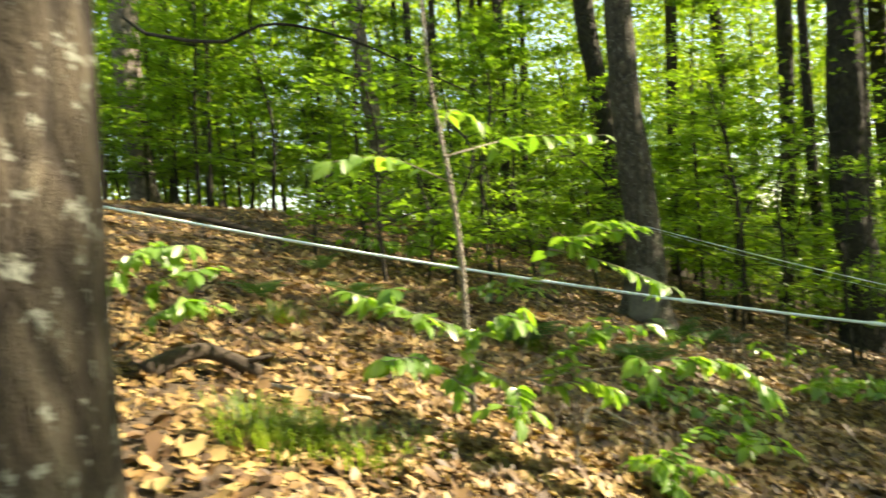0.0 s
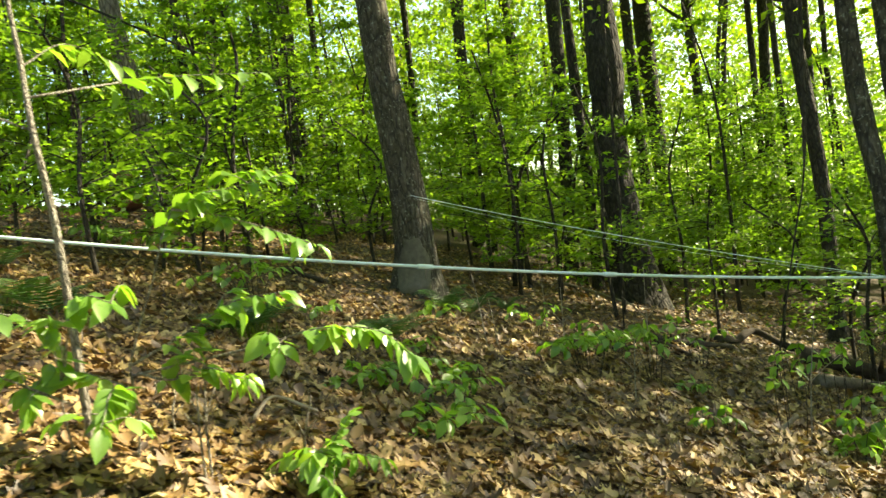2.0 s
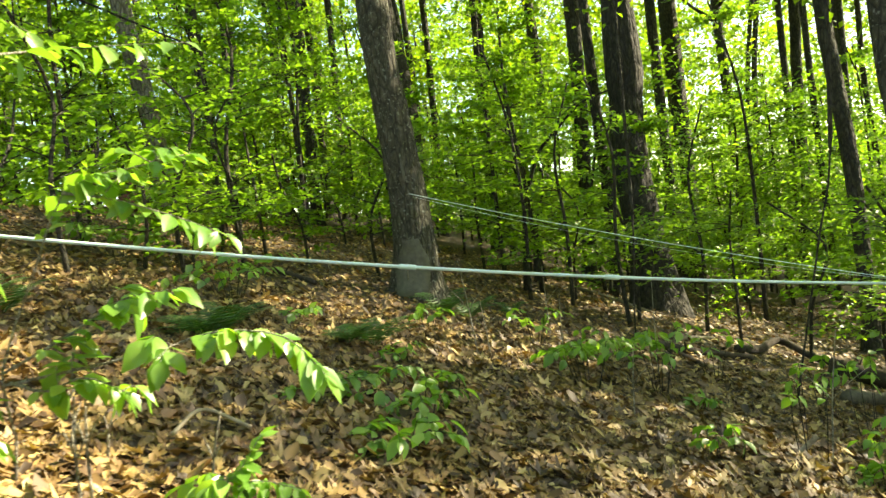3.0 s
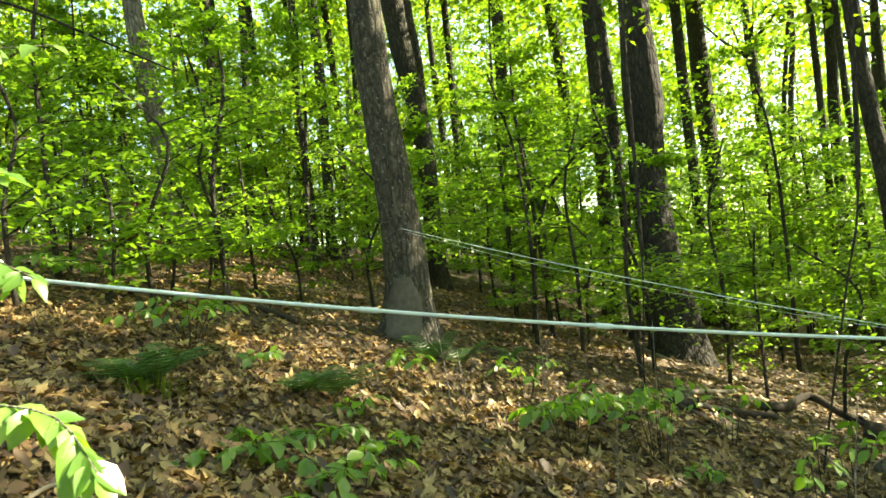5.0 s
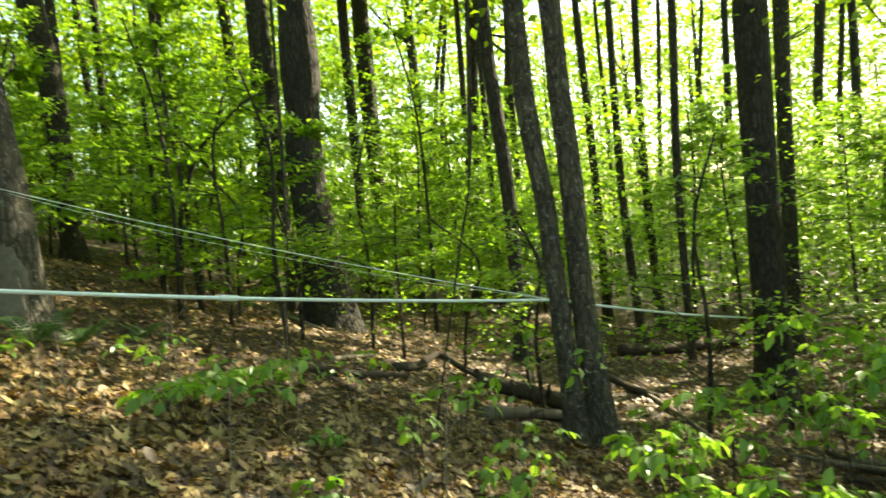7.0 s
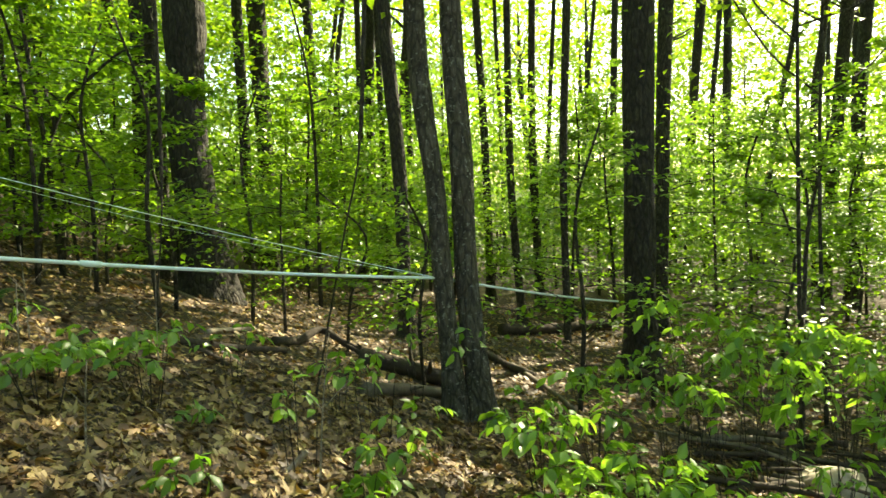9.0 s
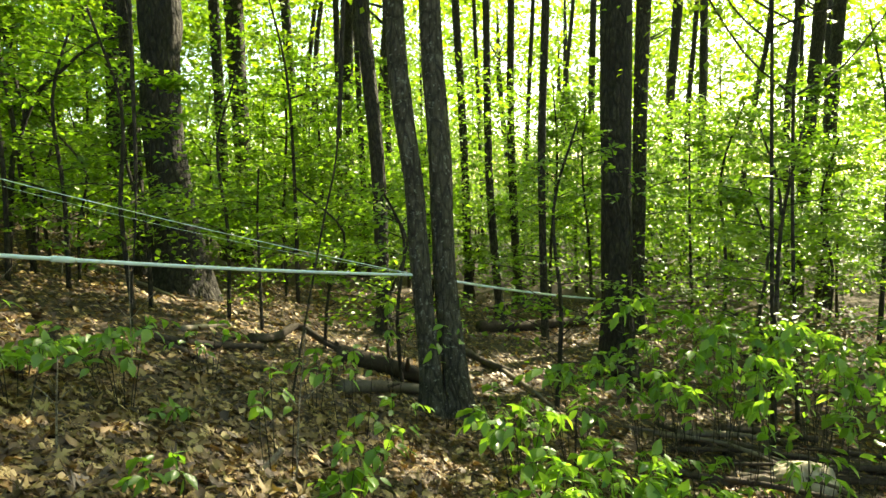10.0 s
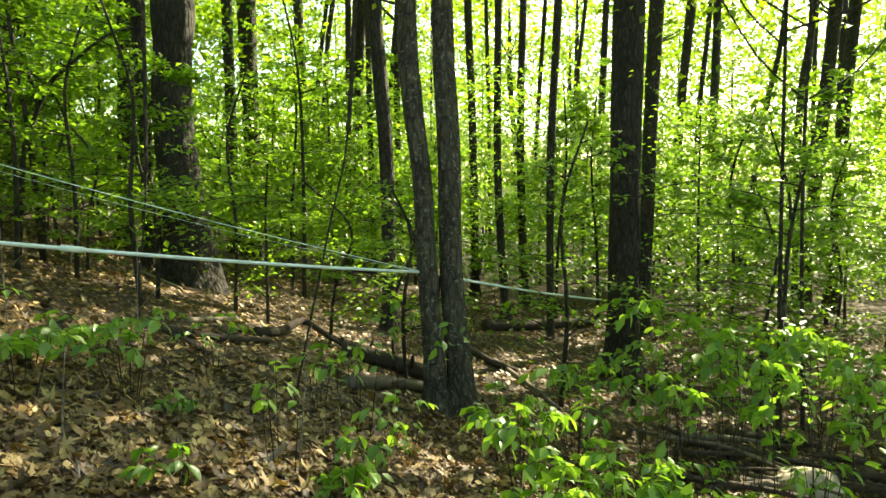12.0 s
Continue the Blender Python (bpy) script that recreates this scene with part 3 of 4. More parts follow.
bent_stem([(-6.21, 8.64, 0.42), (-6.15, 8.75, 1.46), (-6.10, 8.80, 1.90), (-5.82, 8.89, 2.64), (-5.52, 8.93, 2.93), (-5.00, 9.00, 3.34), (-4.48, 9.04, 3.44)], 0.045, 'dark bent understory stem arching to one side')
bent_stem([(-16.5, 2.1, 8.6), (-12.2, 0.7, 6.0), (-9.35, 0.96, 4.93), (-8.94, 1.41, 5.11), (-8.58, 1.79, 5.08), (-8.03, 2.38, 4.80), (-7.54, 2.90, 4.42), (-7.04, 3.43, 4.03)], 0.032, 'dark bare branch hanging over the slope')



rng = np.random.default_rng(41)
nu, sprays = 90000, 1300
ua = np.radians(rng.uniform(57, 128, sprays))
ud = 13.5 + 17 * rng.uniform(0, 1, sprays)
uh = 1.0 + rng.uniform(0, 1, sprays) ** 1.4 * 4.2
ux, uy = ud * np.cos(ua), ud * np.sin(ua)
uz = np.array([ground_z(float(a), float(b)) for a, b in zip(ux, uy)]) + uh
ui = rng.integers(0, sprays, nu)
pos = np.stack([ux, uy, uz], 1)[ui] + rng.normal(size=(nu, 3)) * np.array([0.65, 0.65, 0.10])
uv, uf = diamonds(pos, rng.uniform(0.09, 0.15, nu), rng, 0.32, 0.62)
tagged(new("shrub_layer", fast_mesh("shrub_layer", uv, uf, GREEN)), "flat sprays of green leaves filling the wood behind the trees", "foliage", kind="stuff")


# ---- sap lines ----
def sap_line(points, radius, label):
    v, f = tube(points, [radius] * len(points), 8)
    ob = thing("sap_line", *points[0], label, "tubing")
    part("tube", mesh_of("tube", [p - Vector(points[0]) for p in v], f, TUBING), ob)
    return ob


def sagging(a, b, sag, n=40):
    a, b = Vector(a), Vector(b)
    return [a + (b - a) * (i / n) - Vector((0, 0, sag * 4 * (i / n) * (1 - i / n))) for i in range(n + 1)]


hook = (-0.60, 6.58, 0.535)
main = sagging((-6.875, -0.832, 2.428), hook, 0.14)
main = [main[0] * 2 - main[4] + (main[0] - main[4]) * 6] + main + sagging(hook, (1.75, 10.30, -0.42), 0.03, 10)[1:]
line = sap_line(main, 0.0135, "pale blue-green plastic sap tubing strung between trees")
for u in (0.511, 0.678):
    i = 1 + int(u * 40)
    a, w = main[i] - main[0], (main[i + 1] - main[i]).normalized()
    sleeve = part("coupling", mesh_of("coupling", *tube([a - w * 0.07, a - w * 0.055, a + w * 0.055, a + w * 0.07], [0.017, 0.021, 0.021, 0.017], 10), TUBING), line)
    part("tie", mesh_of("tie", *tube([a + Vector((0, 0, 0.03)), a - Vector((0, 0, 0.02)), a - Vector((0.01, 0, 0.10))], [0.005, 0.005, 0.004], 6), DRYWOOD), sleeve, "pale tie hanging from the coupling")
sap_line(sagging((-5.92, 5.30, 2.17), hook, 0.06), 0.0038, "thin pale sap tubing from the leaning maple")
sap_line(sagging((-5.80, 5.36, 2.10), hook, 0.11), 0.0016, "second thin strand of pale sap tubing")


# ---- fallen wood ----
def fallen(points, r0, r1, label, material, name="fallen_log", knots=0, seed=0, sides=12, lift=0.9):
    rnd = random.Random(seed)
    pts = curve_points([(x, y, ground_z(x, y) + h + lift * r0) for x, y, h in points], 18)
    v, f = tube(pts, [r0 + (r1 - r0) * i / 18 for i in range(19)], sides, 0.22, seed * 2.3)
    base = pts[0]
    ob = thing(name, *base, label, "log" if name == "fallen_log" else "branch")
    part("trunk" if name == "fallen_log" else "stick", mesh_of("trunk", [p - base for p in v], f, material), ob)
    for k in range(knots):
        i = rnd.randint(3, 15)
        e = pts[i] + Vector((rnd.uniform(-1, 1), rnd.uniform(-1, 1), rnd.uniform(0.2, 0.9))) * r0 * 3
        v, f = tube([pts[i], (pts[i] + e) / 2, e], [r0 * 0.4, r0 * 0.3, r0 * 0.16], 6, 0.1)
        part("stub", mesh_of("stub", [p - base for p in v], f, material), ob)
    return ob


# stands for the pale end of a log, built as a rough rounded stone
def boulder(x, y, r):
    bm = bmesh.new()
    bmesh.ops.create_icosphere(bm, subdivisions=4, radius=1.0)
    for v in bm.verts:
        k = 1 + 0.25 * noise.noise(v.co * 1.3) + 0.10 * noise.noise(v.co * 4.0)
        v.co = Vector((v.co.x * 1.35, v.co.y * 0.9, v.co.z * 0.75)) * r * k
    me = bpy.data.meshes.new("boulder")
    bm.to_mesh(me)
    bm.free()
    me.materials.append(PALE_LUMP)
    me.polygons.foreach_set("use_smooth", [True] * len(me.polygons))
    ob = new("boulder", me)
    ob.matrix_basis = Matrix.Translation((x, y, ground_z(x, y) + r * 0.3))
    tagged(ob, "pale rounded lump beside a heap of brushwood", "boulder")


fallen([(-3.17, 6.36, 0.00), (-2.81, 6.72, 0.00), (-2.43, 7.33, 0.00)], 0.048, 0.036, 'dark fallen branch lying on dead leaves', ROTTEN, 'fallen_log', 2, 3)
fallen([(-3.04, 6.34, 0.00), (-2.77, 6.23, 0.00), (-2.58, 6.09, 0.00)], 0.030, 0.023, 'short dark forked branch on dead leaves', ROTTEN, 'fallen_branch', 1, 4)
fallen([(-2.68, 7.70, 0.00), (-2.59, 8.39, 0.02), (-2.53, 9.25, 0.12), (-2.02, 8.90, 0.02), (-1.51, 9.03, 0.00), (-0.74, 8.61, 0.00)], 0.059, 0.044, 'dark arched fallen limb with a broken knot', ROTTEN, 'fallen_log', 2, 5)
fallen([(-1.74, 7.97, 0.00), (-1.28, 8.04, 0.00), (-0.69, 8.00, 0.00)], 0.110, 0.083, 'crumbling rotten log beside the twin beeches', ROTTEN, 'fallen_log', 2, 6)
fallen([(-1.35, 6.38, 0.00), (-0.99, 6.96, 0.00), (-0.62, 7.36, 0.00)], 0.072, 0.054, 'grey weathered log lying against the twin beeches', GREYWOOD, 'fallen_log', 1, 7)
fallen([(-0.01, 13.03, 0.00), (1.10, 13.88, 0.00), (2.53, 14.82, 0.00)], 0.118, 0.088, 'long fallen trunk across the lower slope', ROTTEN, 'fallen_log', 0, 8)
fallen([(-6.70, 11.26, 0.00), (-5.50, 10.45, 0.00), (-4.47, 9.66, 0.00)], 0.031, 0.024, 'thin dead branch lying by the stout maple', DRYWOOD, 'fallen_branch', 1, 9)
fallen([(1.69, 10.09, 0.00), (2.04, 9.95, 0.08), (2.37, 9.44, 0.00)], 0.075, 0.057, 'short dark crooked log under the shrubs', ROTTEN, 'fallen_log', 1, 10)
fallen([(0.12, 10.39, 0.00), (0.63, 8.83, 0.00), (0.85, 7.82, 0.00)], 0.038, 0.028, 'thin grey stick lying on the slope', GREYWOOD, 'fallen_branch', 0, 11)
fallen([(-0.23, 10.74, 0.00), (0.12, 10.07, 0.00), (0.44, 9.69, 0.00)], 0.062, 0.047, 'brown broken limb behind the twin beeches', ROTTEN, 'fallen_branch', 0, 12)
fallen([(2.74, 7.69, 0.00), (3.28, 7.77, 0.00), (3.79, 7.63, 0.00)], 0.049, 0.036, 'dark stick in a heap of brushwood', ROTTEN, 'fallen_branch', 1, 13)
fallen([(2.66, 7.13, 0.00), (3.22, 6.93, 0.00), (4.01, 6.72, 0.00)], 0.048, 0.036, 'dark limb in a heap of brushwood', ROTTEN, 'fallen_branch', 2, 14)
fallen([(3.24, 7.53, 0.00), (3.75, 7.31, 0.00), (4.33, 7.20, 0.00)], 0.034, 0.026, 'thin limb in a heap of brushwood', ROTTEN, 'fallen_branch', 1, 15)
fallen([(2.28, 6.10, 0.00), (2.54, 6.11, 0.00), (2.79, 6.09, 0.00)], 0.054, 0.040, 'thick grey limb in a heap of brushwood', GREYWOOD, 'fallen_branch', 0, 16)
fallen([(4.37, 9.85, 0.00), (5.08, 9.82, 0.00), (5.78, 9.69, 0.00)], 0.046, 0.034, 'dark fallen stick under the shrubs', ROTTEN, 'fallen_branch', 0, 17)
fallen([(-3.29, 7.27, 0.00), (-3.30, 7.92, 0.00), (-3.20, 8.48, 0.00)], 0.035, 0.026, 'pale dry stick on dead leaves', DRYWOOD, 'fallen_branch', 1, 18)
fallen([(-9.04, -1.85, 0.00), (-9.26, -1.09, 0.00), (-9.62, 0.54, 0.00), (-8.85, 1.63, 0.00)], 0.057, 0.043, 'dark rotting log across the upper slope', ROTTEN, 'fallen_log', 2, 20)
fallen([(-3.88, -1.23, 0.00), (-3.72, -1.00, 0.00), (-3.59, -0.71, 0.00)], 0.023, 0.017, 'dry grey branch in the sunlit leaves', DRYWOOD, 'fallen_branch', 1, 21)
fallen([(-3.59, -0.75, 0.00), (-3.49, -0.52, 0.00), (-3.41, -0.32, 0.00)], 0.013, 0.010, 'thin dry stick in the sunlit leaves', DRYWOOD, 'fallen_branch', 0, 22)
fallen([(-4.03, -1.74, 0.00), (-4.12, -1.42, 0.08), (-3.99, -1.15, 0.00)], 0.049, 0.037, 'mound of rotten wood in the leaf litter', ROTTEN, 'fallen_log', 2, 23)
fallen([(-2.96, -1.37, 0.00), (-2.84, -1.32, 0.00), (-2.69, -1.28, 0.00)], 0.009, 0.007, 'thin dark stick among sunlit leaves', ROTTEN, 'fallen_branch', 0, 24)
fallen([(-3.00, 0.37, 0.05), (-3.07, 0.57, 0.10), (-2.88, 0.68, 0.08)], 0.010, 0.008, 'crooked bare twig above dead leaves', DRYWOOD, 'fallen_branch', 1, 25)
fallen([(-4.38, 1.32, 0.00), (-4.49, 1.63, 0.00), (-4.61, 2.10, 0.00)], 0.013, 0.010, 'thin grey twig on the slope', DRYWOOD, 'fallen_branch', 0, 26)
fallen([(-3.35, 3.22, 0.00), (-3.06, 3.24, 0.00), (-2.74, 3.27, 0.00)], 0.015, 0.011, 'thin stick half under dead leaves', ROTTEN, 'fallen_branch', 0, 27)
fallen([(-7.18, 4.31, 0.00), (-6.79, 4.33, 0.00), (-6.41, 4.27, 0.00)], 0.041, 0.031, 'broken rotten chunk of wood on the slope', ROTTEN, 'fallen_branch', 1, 28)
fallen([(-12.05, 5.23, 0.0), (-12.15, 5.23, 0.25), (-12.23, 5.28, 0.62)], 0.22, 0.16, 'short reddish-brown rotten stump', REDROT, 'fallen_log', 1, 31)

# the brushwood heap: crossed dead limbs
heap = random.Random(8)
for k in range(16):
    x, y, a, ln = heap.uniform(2.3, 3.9), heap.uniform(5.6, 7.4), heap.gauss(-0.25, 0.35), heap.uniform(0.5, 1.1)
    w, h, r = Vector((math.cos(a), math.sin(a))), heap.uniform(0.0, 0.16), heap.uniform(0.014, 0.042)
    fallen([(x - w.x * ln, y - w.y * ln, h * 0.3), (x + 0.05, y + 0.05, h), (x + w.x * ln, y + w.y * ln, h * 0.6)], r, r * 0.6, "dead broken limb in a heap of brushwood", GREYWOOD if k % 4 == 0 else ROTTEN, "fallen_branch", 1, 60 + k, 8)

boulder(2.97, 6.16, 0.23)
# ---- plants near the path ----
leaf_rnd = random.Random(21)
LEAVES = []
for k in range(8):
    v, f = leaf_shape(1.0, leaf_rnd.uniform(0.5, 0.66), leaf_rnd.uniform(0.05, 0.4), leaf_rnd.uniform(0.1, 0.4))
    LEAVES.append(mesh_of("leaf", v, f, SHRUB))


def add_leaf(plant, at, way, up, length):
    """One leaf as a part of its plant; at is in the plant's own space."""
    yv = Vector(way).normalized()
    xv = yv.cross(Vector(up)).normalized()
    zv = xv.cross(yv)
    m = Matrix((xv, yv, zv)).transposed().to_4x4() @ Matrix.Diagonal((length, length, length, 1))
    ob = part("leaf", leaf_rnd.choice(LEAVES), plant)
    ob.matrix_basis = Matrix.Translation(at) @ m


def leafy_twig(plant, stations, radius, leaves, length, start=0.3, name="branch", bark="sapling_bark"):
    """A bent twig with leaves in turn on both sides and one at its tip."""
    pts = curve_points(stations, 12)
    part(name, mesh_of(name, *tube(pts, [radius * (1 - 0.75 * i / 12) for i in range(13)], 6, 0.1, leaf_rnd.random() * 9), BARK[bark]), plant)
    for k in range(leaves):
        u = start + (1 - start) * (k + 0.7) / leaves
        i = min(11, int(u * 12))
        at = pts[i].lerp(pts[i + 1], u * 12 - i if u < 1 else 1.0)
        t = (pts[i + 1] - pts[i]).normalized()
        side = t.cross(Vector((0, 0, 1)))
        side = side.normalized() if side.length > 0.05 else Vector((leaf_rnd.uniform(-1, 1), leaf_rnd.uniform(-1, 1), 0)).normalized()
        turn = 1 if k % 2 else -1
        way = side * turn * leaf_rnd.uniform(0.15, 1.0) + t * leaf_rnd.uniform(-0.1, 1.0) + Vector((0, 0, leaf_rnd.uniform(-0.85, -0.05)))
        if k == leaves - 1:
            way = t + Vector((0, 0, -0.5))
        up = Vector((0.5 + leaf_rnd.uniform(-0.5, 0.5), 0.4 + leaf_rnd.uniform(-0.5, 0.5), 1))
        add_leaf(plant, at, way, up, length * leaf_rnd.uniform(0.6, 1.3))


def shrub(x, y, label, twigs, name="shrub", length=0.100, radius=0.006):
    """A shrub from world points: each twig is (stations, leaves, start)."""
    z = ground_z(x, y)
    ob = thing(name, x, y, z, label, "shrub", "leafy shrubs")
    for stations, leaves, start in twigs:
        way = [Vector(s) - Vector((x, y, z)) for s in stations]
        leafy_twig(ob, way, radius, round(leaves * 1.6), length, start)
        # short side twigs with a few leaves
        for k in range(3):
            j = leaf_rnd.randint(max(1, len(way) - 3), len(way) - 1)
            m = way[j - 1].lerp(way[j], leaf_rnd.uniform(0.3, 0.95))
            side = Vector((leaf_rnd.uniform(-0.14, 0.14), leaf_rnd.uniform(-0.14, 0.14), leaf_rnd.uniform(-0.05, 0.09)))
            leafy_twig(ob, [m, m + side * 0.6 + Vector((0, 0, 0.02)), m + side], radius * 0.5, 5, length, 0.3, "side_twig")
    return ob


def low_shrub(x, y, height, spread, stems, leaves, length, label, seed):
    """Arching stems from one foot that end in flat layers of leaves."""
    rnd = random.Random(seed)
    z = ground_z(x, y)
    ob = thing("low_shrub", x, y, z, label, "shrub", "leafy shrubs")
    for k in range(stems):
        a = 2 * math.pi * (k + rnd.uniform(-0.3, 0.3)) / stems
        h, r = height * rnd.uniform(0.6, 1.0), spread * rnd.uniform(0.45, 1.0)
        w = Vector((math.cos(a), math.sin(a), 0))
        foot = w * rnd.uniform(0.02, 0.10)
        leafy_twig(ob, [foot - Vector((0, 0, 0.05)), foot + w * r * 0.25 + Vector((0, 0, h * 0.7)), w * r * 0.6 + Vector((0, 0, h)), w * r + Vector((0, 0, h * 0.93))], 0.0036, leaves, length, 0.30, bark="brown_bark")
    return ob


sap = thing("tall_sapling", -3.19, -0.31, ground_z(-3.19, -0.31), "pale crooked sapling stem with few leaves", "sapling")
o = Vector((-3.19, -0.31, ground_z(-3.19, -0.31)))
pts = curve_points([Vector(p) - o for p in ((-3.17, -0.32, 0.80), (-3.19, -0.31, 1.02), (-3.21, -0.31, 1.46), (-3.22, -0.31, 1.90), (-3.25, -0.33, 2.31), (-3.37, -0.28, 2.62), (-3.49, -0.24, 3.08), (-3.7, -0.1, 4.2))], 26)
part("stem", mesh_of("stem", *tube(pts, [0.021 - 0.013 * i / 26 for i in range(27)], 9, 0.14, 2.0), BARK["sapling_bark"]), sap)
leafy_twig(sap, [Vector(p) - o for p in ((-3.30, -0.30, 2.45), (-3.32, 0.1, 2.55), (-3.29, 0.36, 2.60), (-2.90, 0.65, 2.56))], 0.006, 17, 0.12, 0.2)
leafy_twig(sap, [Vector(p) - o for p in ((-3.26, -0.32, 2.30), (-3.45, -0.6, 2.45), (-3.55, -0.95, 2.42))], 0.005, 14, 0.12, 0.2)
leafy_twig(sap, [Vector(p) - o for p in ((-3.36, -0.28, 2.6), (-3.6, 0.05, 2.8), (-3.7, 0.4, 2.75))], 0.005, 14, 0.12, 0.2)

shrub(-2.95, -0.27, "sunlit green shrub with arching twigs of pointed leaves", [
    (((-3.00, -0.26, 0.72), (-2.92, -0.24, 1.06), (-2.88, -0.27, 1.29), (-2.84, -0.14, 1.62), (-2.87, 0.02, 1.92), (-2.68, 0.16, 1.96), (-2.49, 0.31, 1.99)), 20, 0.55),
    (((-2.86, 0.0, 1.90), (-2.74, 0.11, 1.86), (-2.5, 0.22, 1.76), (-2.30, 0.30, 1.66)), 14, 0.25),
    (((-2.88, -0.27, 1.29), (-2.68, -0.11, 1.40), (-2.54, 0.0, 1.49), (-2.33, 0.09, 1.51)), 20, 0.15),
    (((-2.85, -0.26, 1.26), (-2.72, -0.2, 1.22), (-2.55, -0.15, 1.26), (-2.42, -0.08, 1.20)), 14, 0.2),
    (((-2.88, -0.27, 1.25), (-2.48, 0.03, 1.30), (-2.15, 0.10, 1.36), (-1.95, 0.20, 1.32), (-1.82, 0.23, 1.20)), 24, 0.42),
    (((-2.90, -0.27, 1.20), (-2.98, -0.42, 1.30), (-3.05, -0.60, 1.28)), 14, 0.2),
    (((-2.90, -0.27, 1.18), (-2.75, -0.42, 1.24), (-2.62, -0.55, 1.14)), 14, 0.2)])
shrub(-2.99, -0.45, "bright green shrub holding out one long leafy spray", [
    (((-3.00, -0.45, 0.75), (-2.98, -0.5, 1.2), (-2.97, -0.50, 1.49), (-2.89, -0.95, 1.67), (-2.92, -1.24, 1.78)), 24, 0.5),
    (((-2.98, -0.48, 1.3), (-2.88, -0.47, 1.52), (-2.77, -0.46, 1.60), (-2.66, -0.42, 1.56)), 12, 0.3),
    (((-2.98, -0.48, 1.2), (-3.0, -0.8, 1.42), (-2.95, -1.05, 1.45)), 14, 0.3)])
shrub(-2.49, 0.12, "small green seedling shrub among dry twigs", [
    (((-2.52, 0.10, 0.60), (-2.44, 0.15, 0.75), (-2.35, 0.23, 0.83), (-2.27, 0.30, 0.96)), 14, 0.35),
    (((-2.44, 0.15, 0.72), (-2.3, 0.25, 0.80), (-2.12, 0.32, 0.77)), 12, 0.3),
    (((-2.44, 0.15, 0.70), (-2.3, 0.12, 0.76), (-2.18, 0.1, 0.70)), 9, 0.3)], length=0.085, radius=0.004)
shrub(-4.2, -1.85, "yellow-green leafy shrub beside the sunlit patch", [
    (((-4.25, -1.85, 1.5), (-4.14, -1.83, 1.93), (-3.95, -1.7, 2.02), (-3.77, -1.58, 2.03)), 16, 0.35),
    (((-4.25, -1.85, 1.5), (-4.2, -1.6, 1.85), (-4.1, -1.3, 1.92)), 15, 0.35),
    (((-4.25, -1.85, 1.5), (-4.35, -1.9, 1.8), (-4.4, -1.7, 1.95)), 12, 0.35),
    (((-4.25, -1.85, 1.45), (-4.05, -1.65, 1.7), (-3.85, -1.4, 1.72)), 15, 0.3)])

low_shrub(-2.99, 4.96, 0.36, 0.50, 8, 9, 0.110, 'dark green leafy shrub low over dead leaves', 1)
low_shrub(-3.10, 4.35, 0.22, 0.30, 5, 8, 0.110, 'dark green leafy shrub low over dead leaves', 2)
low_shrub(-2.06, 4.34, 0.12, 0.21, 5, 6, 0.085, 'small green seedling in brown dead leaves', 3)
low_shrub(-0.75, 4.21, 0.29, 0.44, 6, 7, 0.105, 'broad green shrub with layers of pointed leaves', 4)
low_shrub(-0.63, 4.72, 0.44, 0.30, 4, 6, 0.105, 'broad green shrub with layers of pointed leaves', 5)
low_shrub(0.26, 4.49, 0.66, 0.44, 8, 9, 0.115, 'broad green shrub with layers of pointed leaves', 6)
low_shrub(0.76, 5.52, 0.9, 0.56, 9, 9, 0.115, 'broad green shrub with layers of pointed leaves', 7)
low_shrub(0.88, 4.10, 0.62, 0.52, 7, 14, 0.115, 'broad green shrub with layers of pointed leaves', 8)
low_shrub(1.20, 3.81, 0.60, 0.42, 7, 13, 0.110, 'broad green shrub with layers of pointed leaves', 9)
low_shrub(0.36, 3.77, 0.42, 0.36, 8, 8, 0.105, 'broad green shrub with layers of pointed leaves', 10)
low_shrub(1.72, 6.19, 1.69, 0.92, 7, 17, 0.120, 'broad green shrub with layers of pointed leaves', 11)
low_shrub(2.32, 5.80, 1.62, 0.86, 7, 17, 0.120, 'broad green shrub with layers of pointed leaves', 12)
low_shrub(1.81, 5.37, 1.43, 0.67, 6, 15, 0.115, 'broad green shrub with layers of pointed leaves', 13)
low_shrub(2.80, 5.62, 1.62, 0.74, 7, 16, 0.120, 'broad green shrub with layers of pointed leaves', 14)
low_shrub(2.83, 5.01, 1.46, 0.54, 5, 15, 0.115, 'broad green shrub with layers of pointed leaves', 15)
low_shrub(-1.39, 5.41, 0.58, 0.37, 4, 6, 0.100, 'thin-stemmed green shrub on the leafy slope', 16)
low_shrub(-0.89, 6.76, 1.08, 0.46, 4, 6, 0.110, 'green leaves springing round the twin beeches', 17)
low_shrub(-0.27, 5.89, 1.19, 0.27, 3, 5, 0.110, 'green leaves springing round the twin beeches', 18)
low_shrub(-0.76, 3.51, 0.19, 0.28, 6, 7, 0.100, 'dark green leafy shrub low over dead leaves', 19)
low_shrub(-2.79, 3.78, 0.44, 0.40, 7, 8, 0.105, 'dark green leafy shrub low over dead leaves', 20)
low_shrub(-2.41, 4.33, 0.62, 0.41, 7, 8, 0.105, 'dark green leafy shrub low over dead leaves', 21)
low_shrub(-3.41, 1.53, 0.12, 0.37, 8, 8, 0.100, 'dark green leafy shrub low over dead leaves', 22)
low_shrub(-3.45, 2.13, 0.12, 0.29, 6, 7, 0.100, 'dark green leafy shrub low over dead leaves', 23)
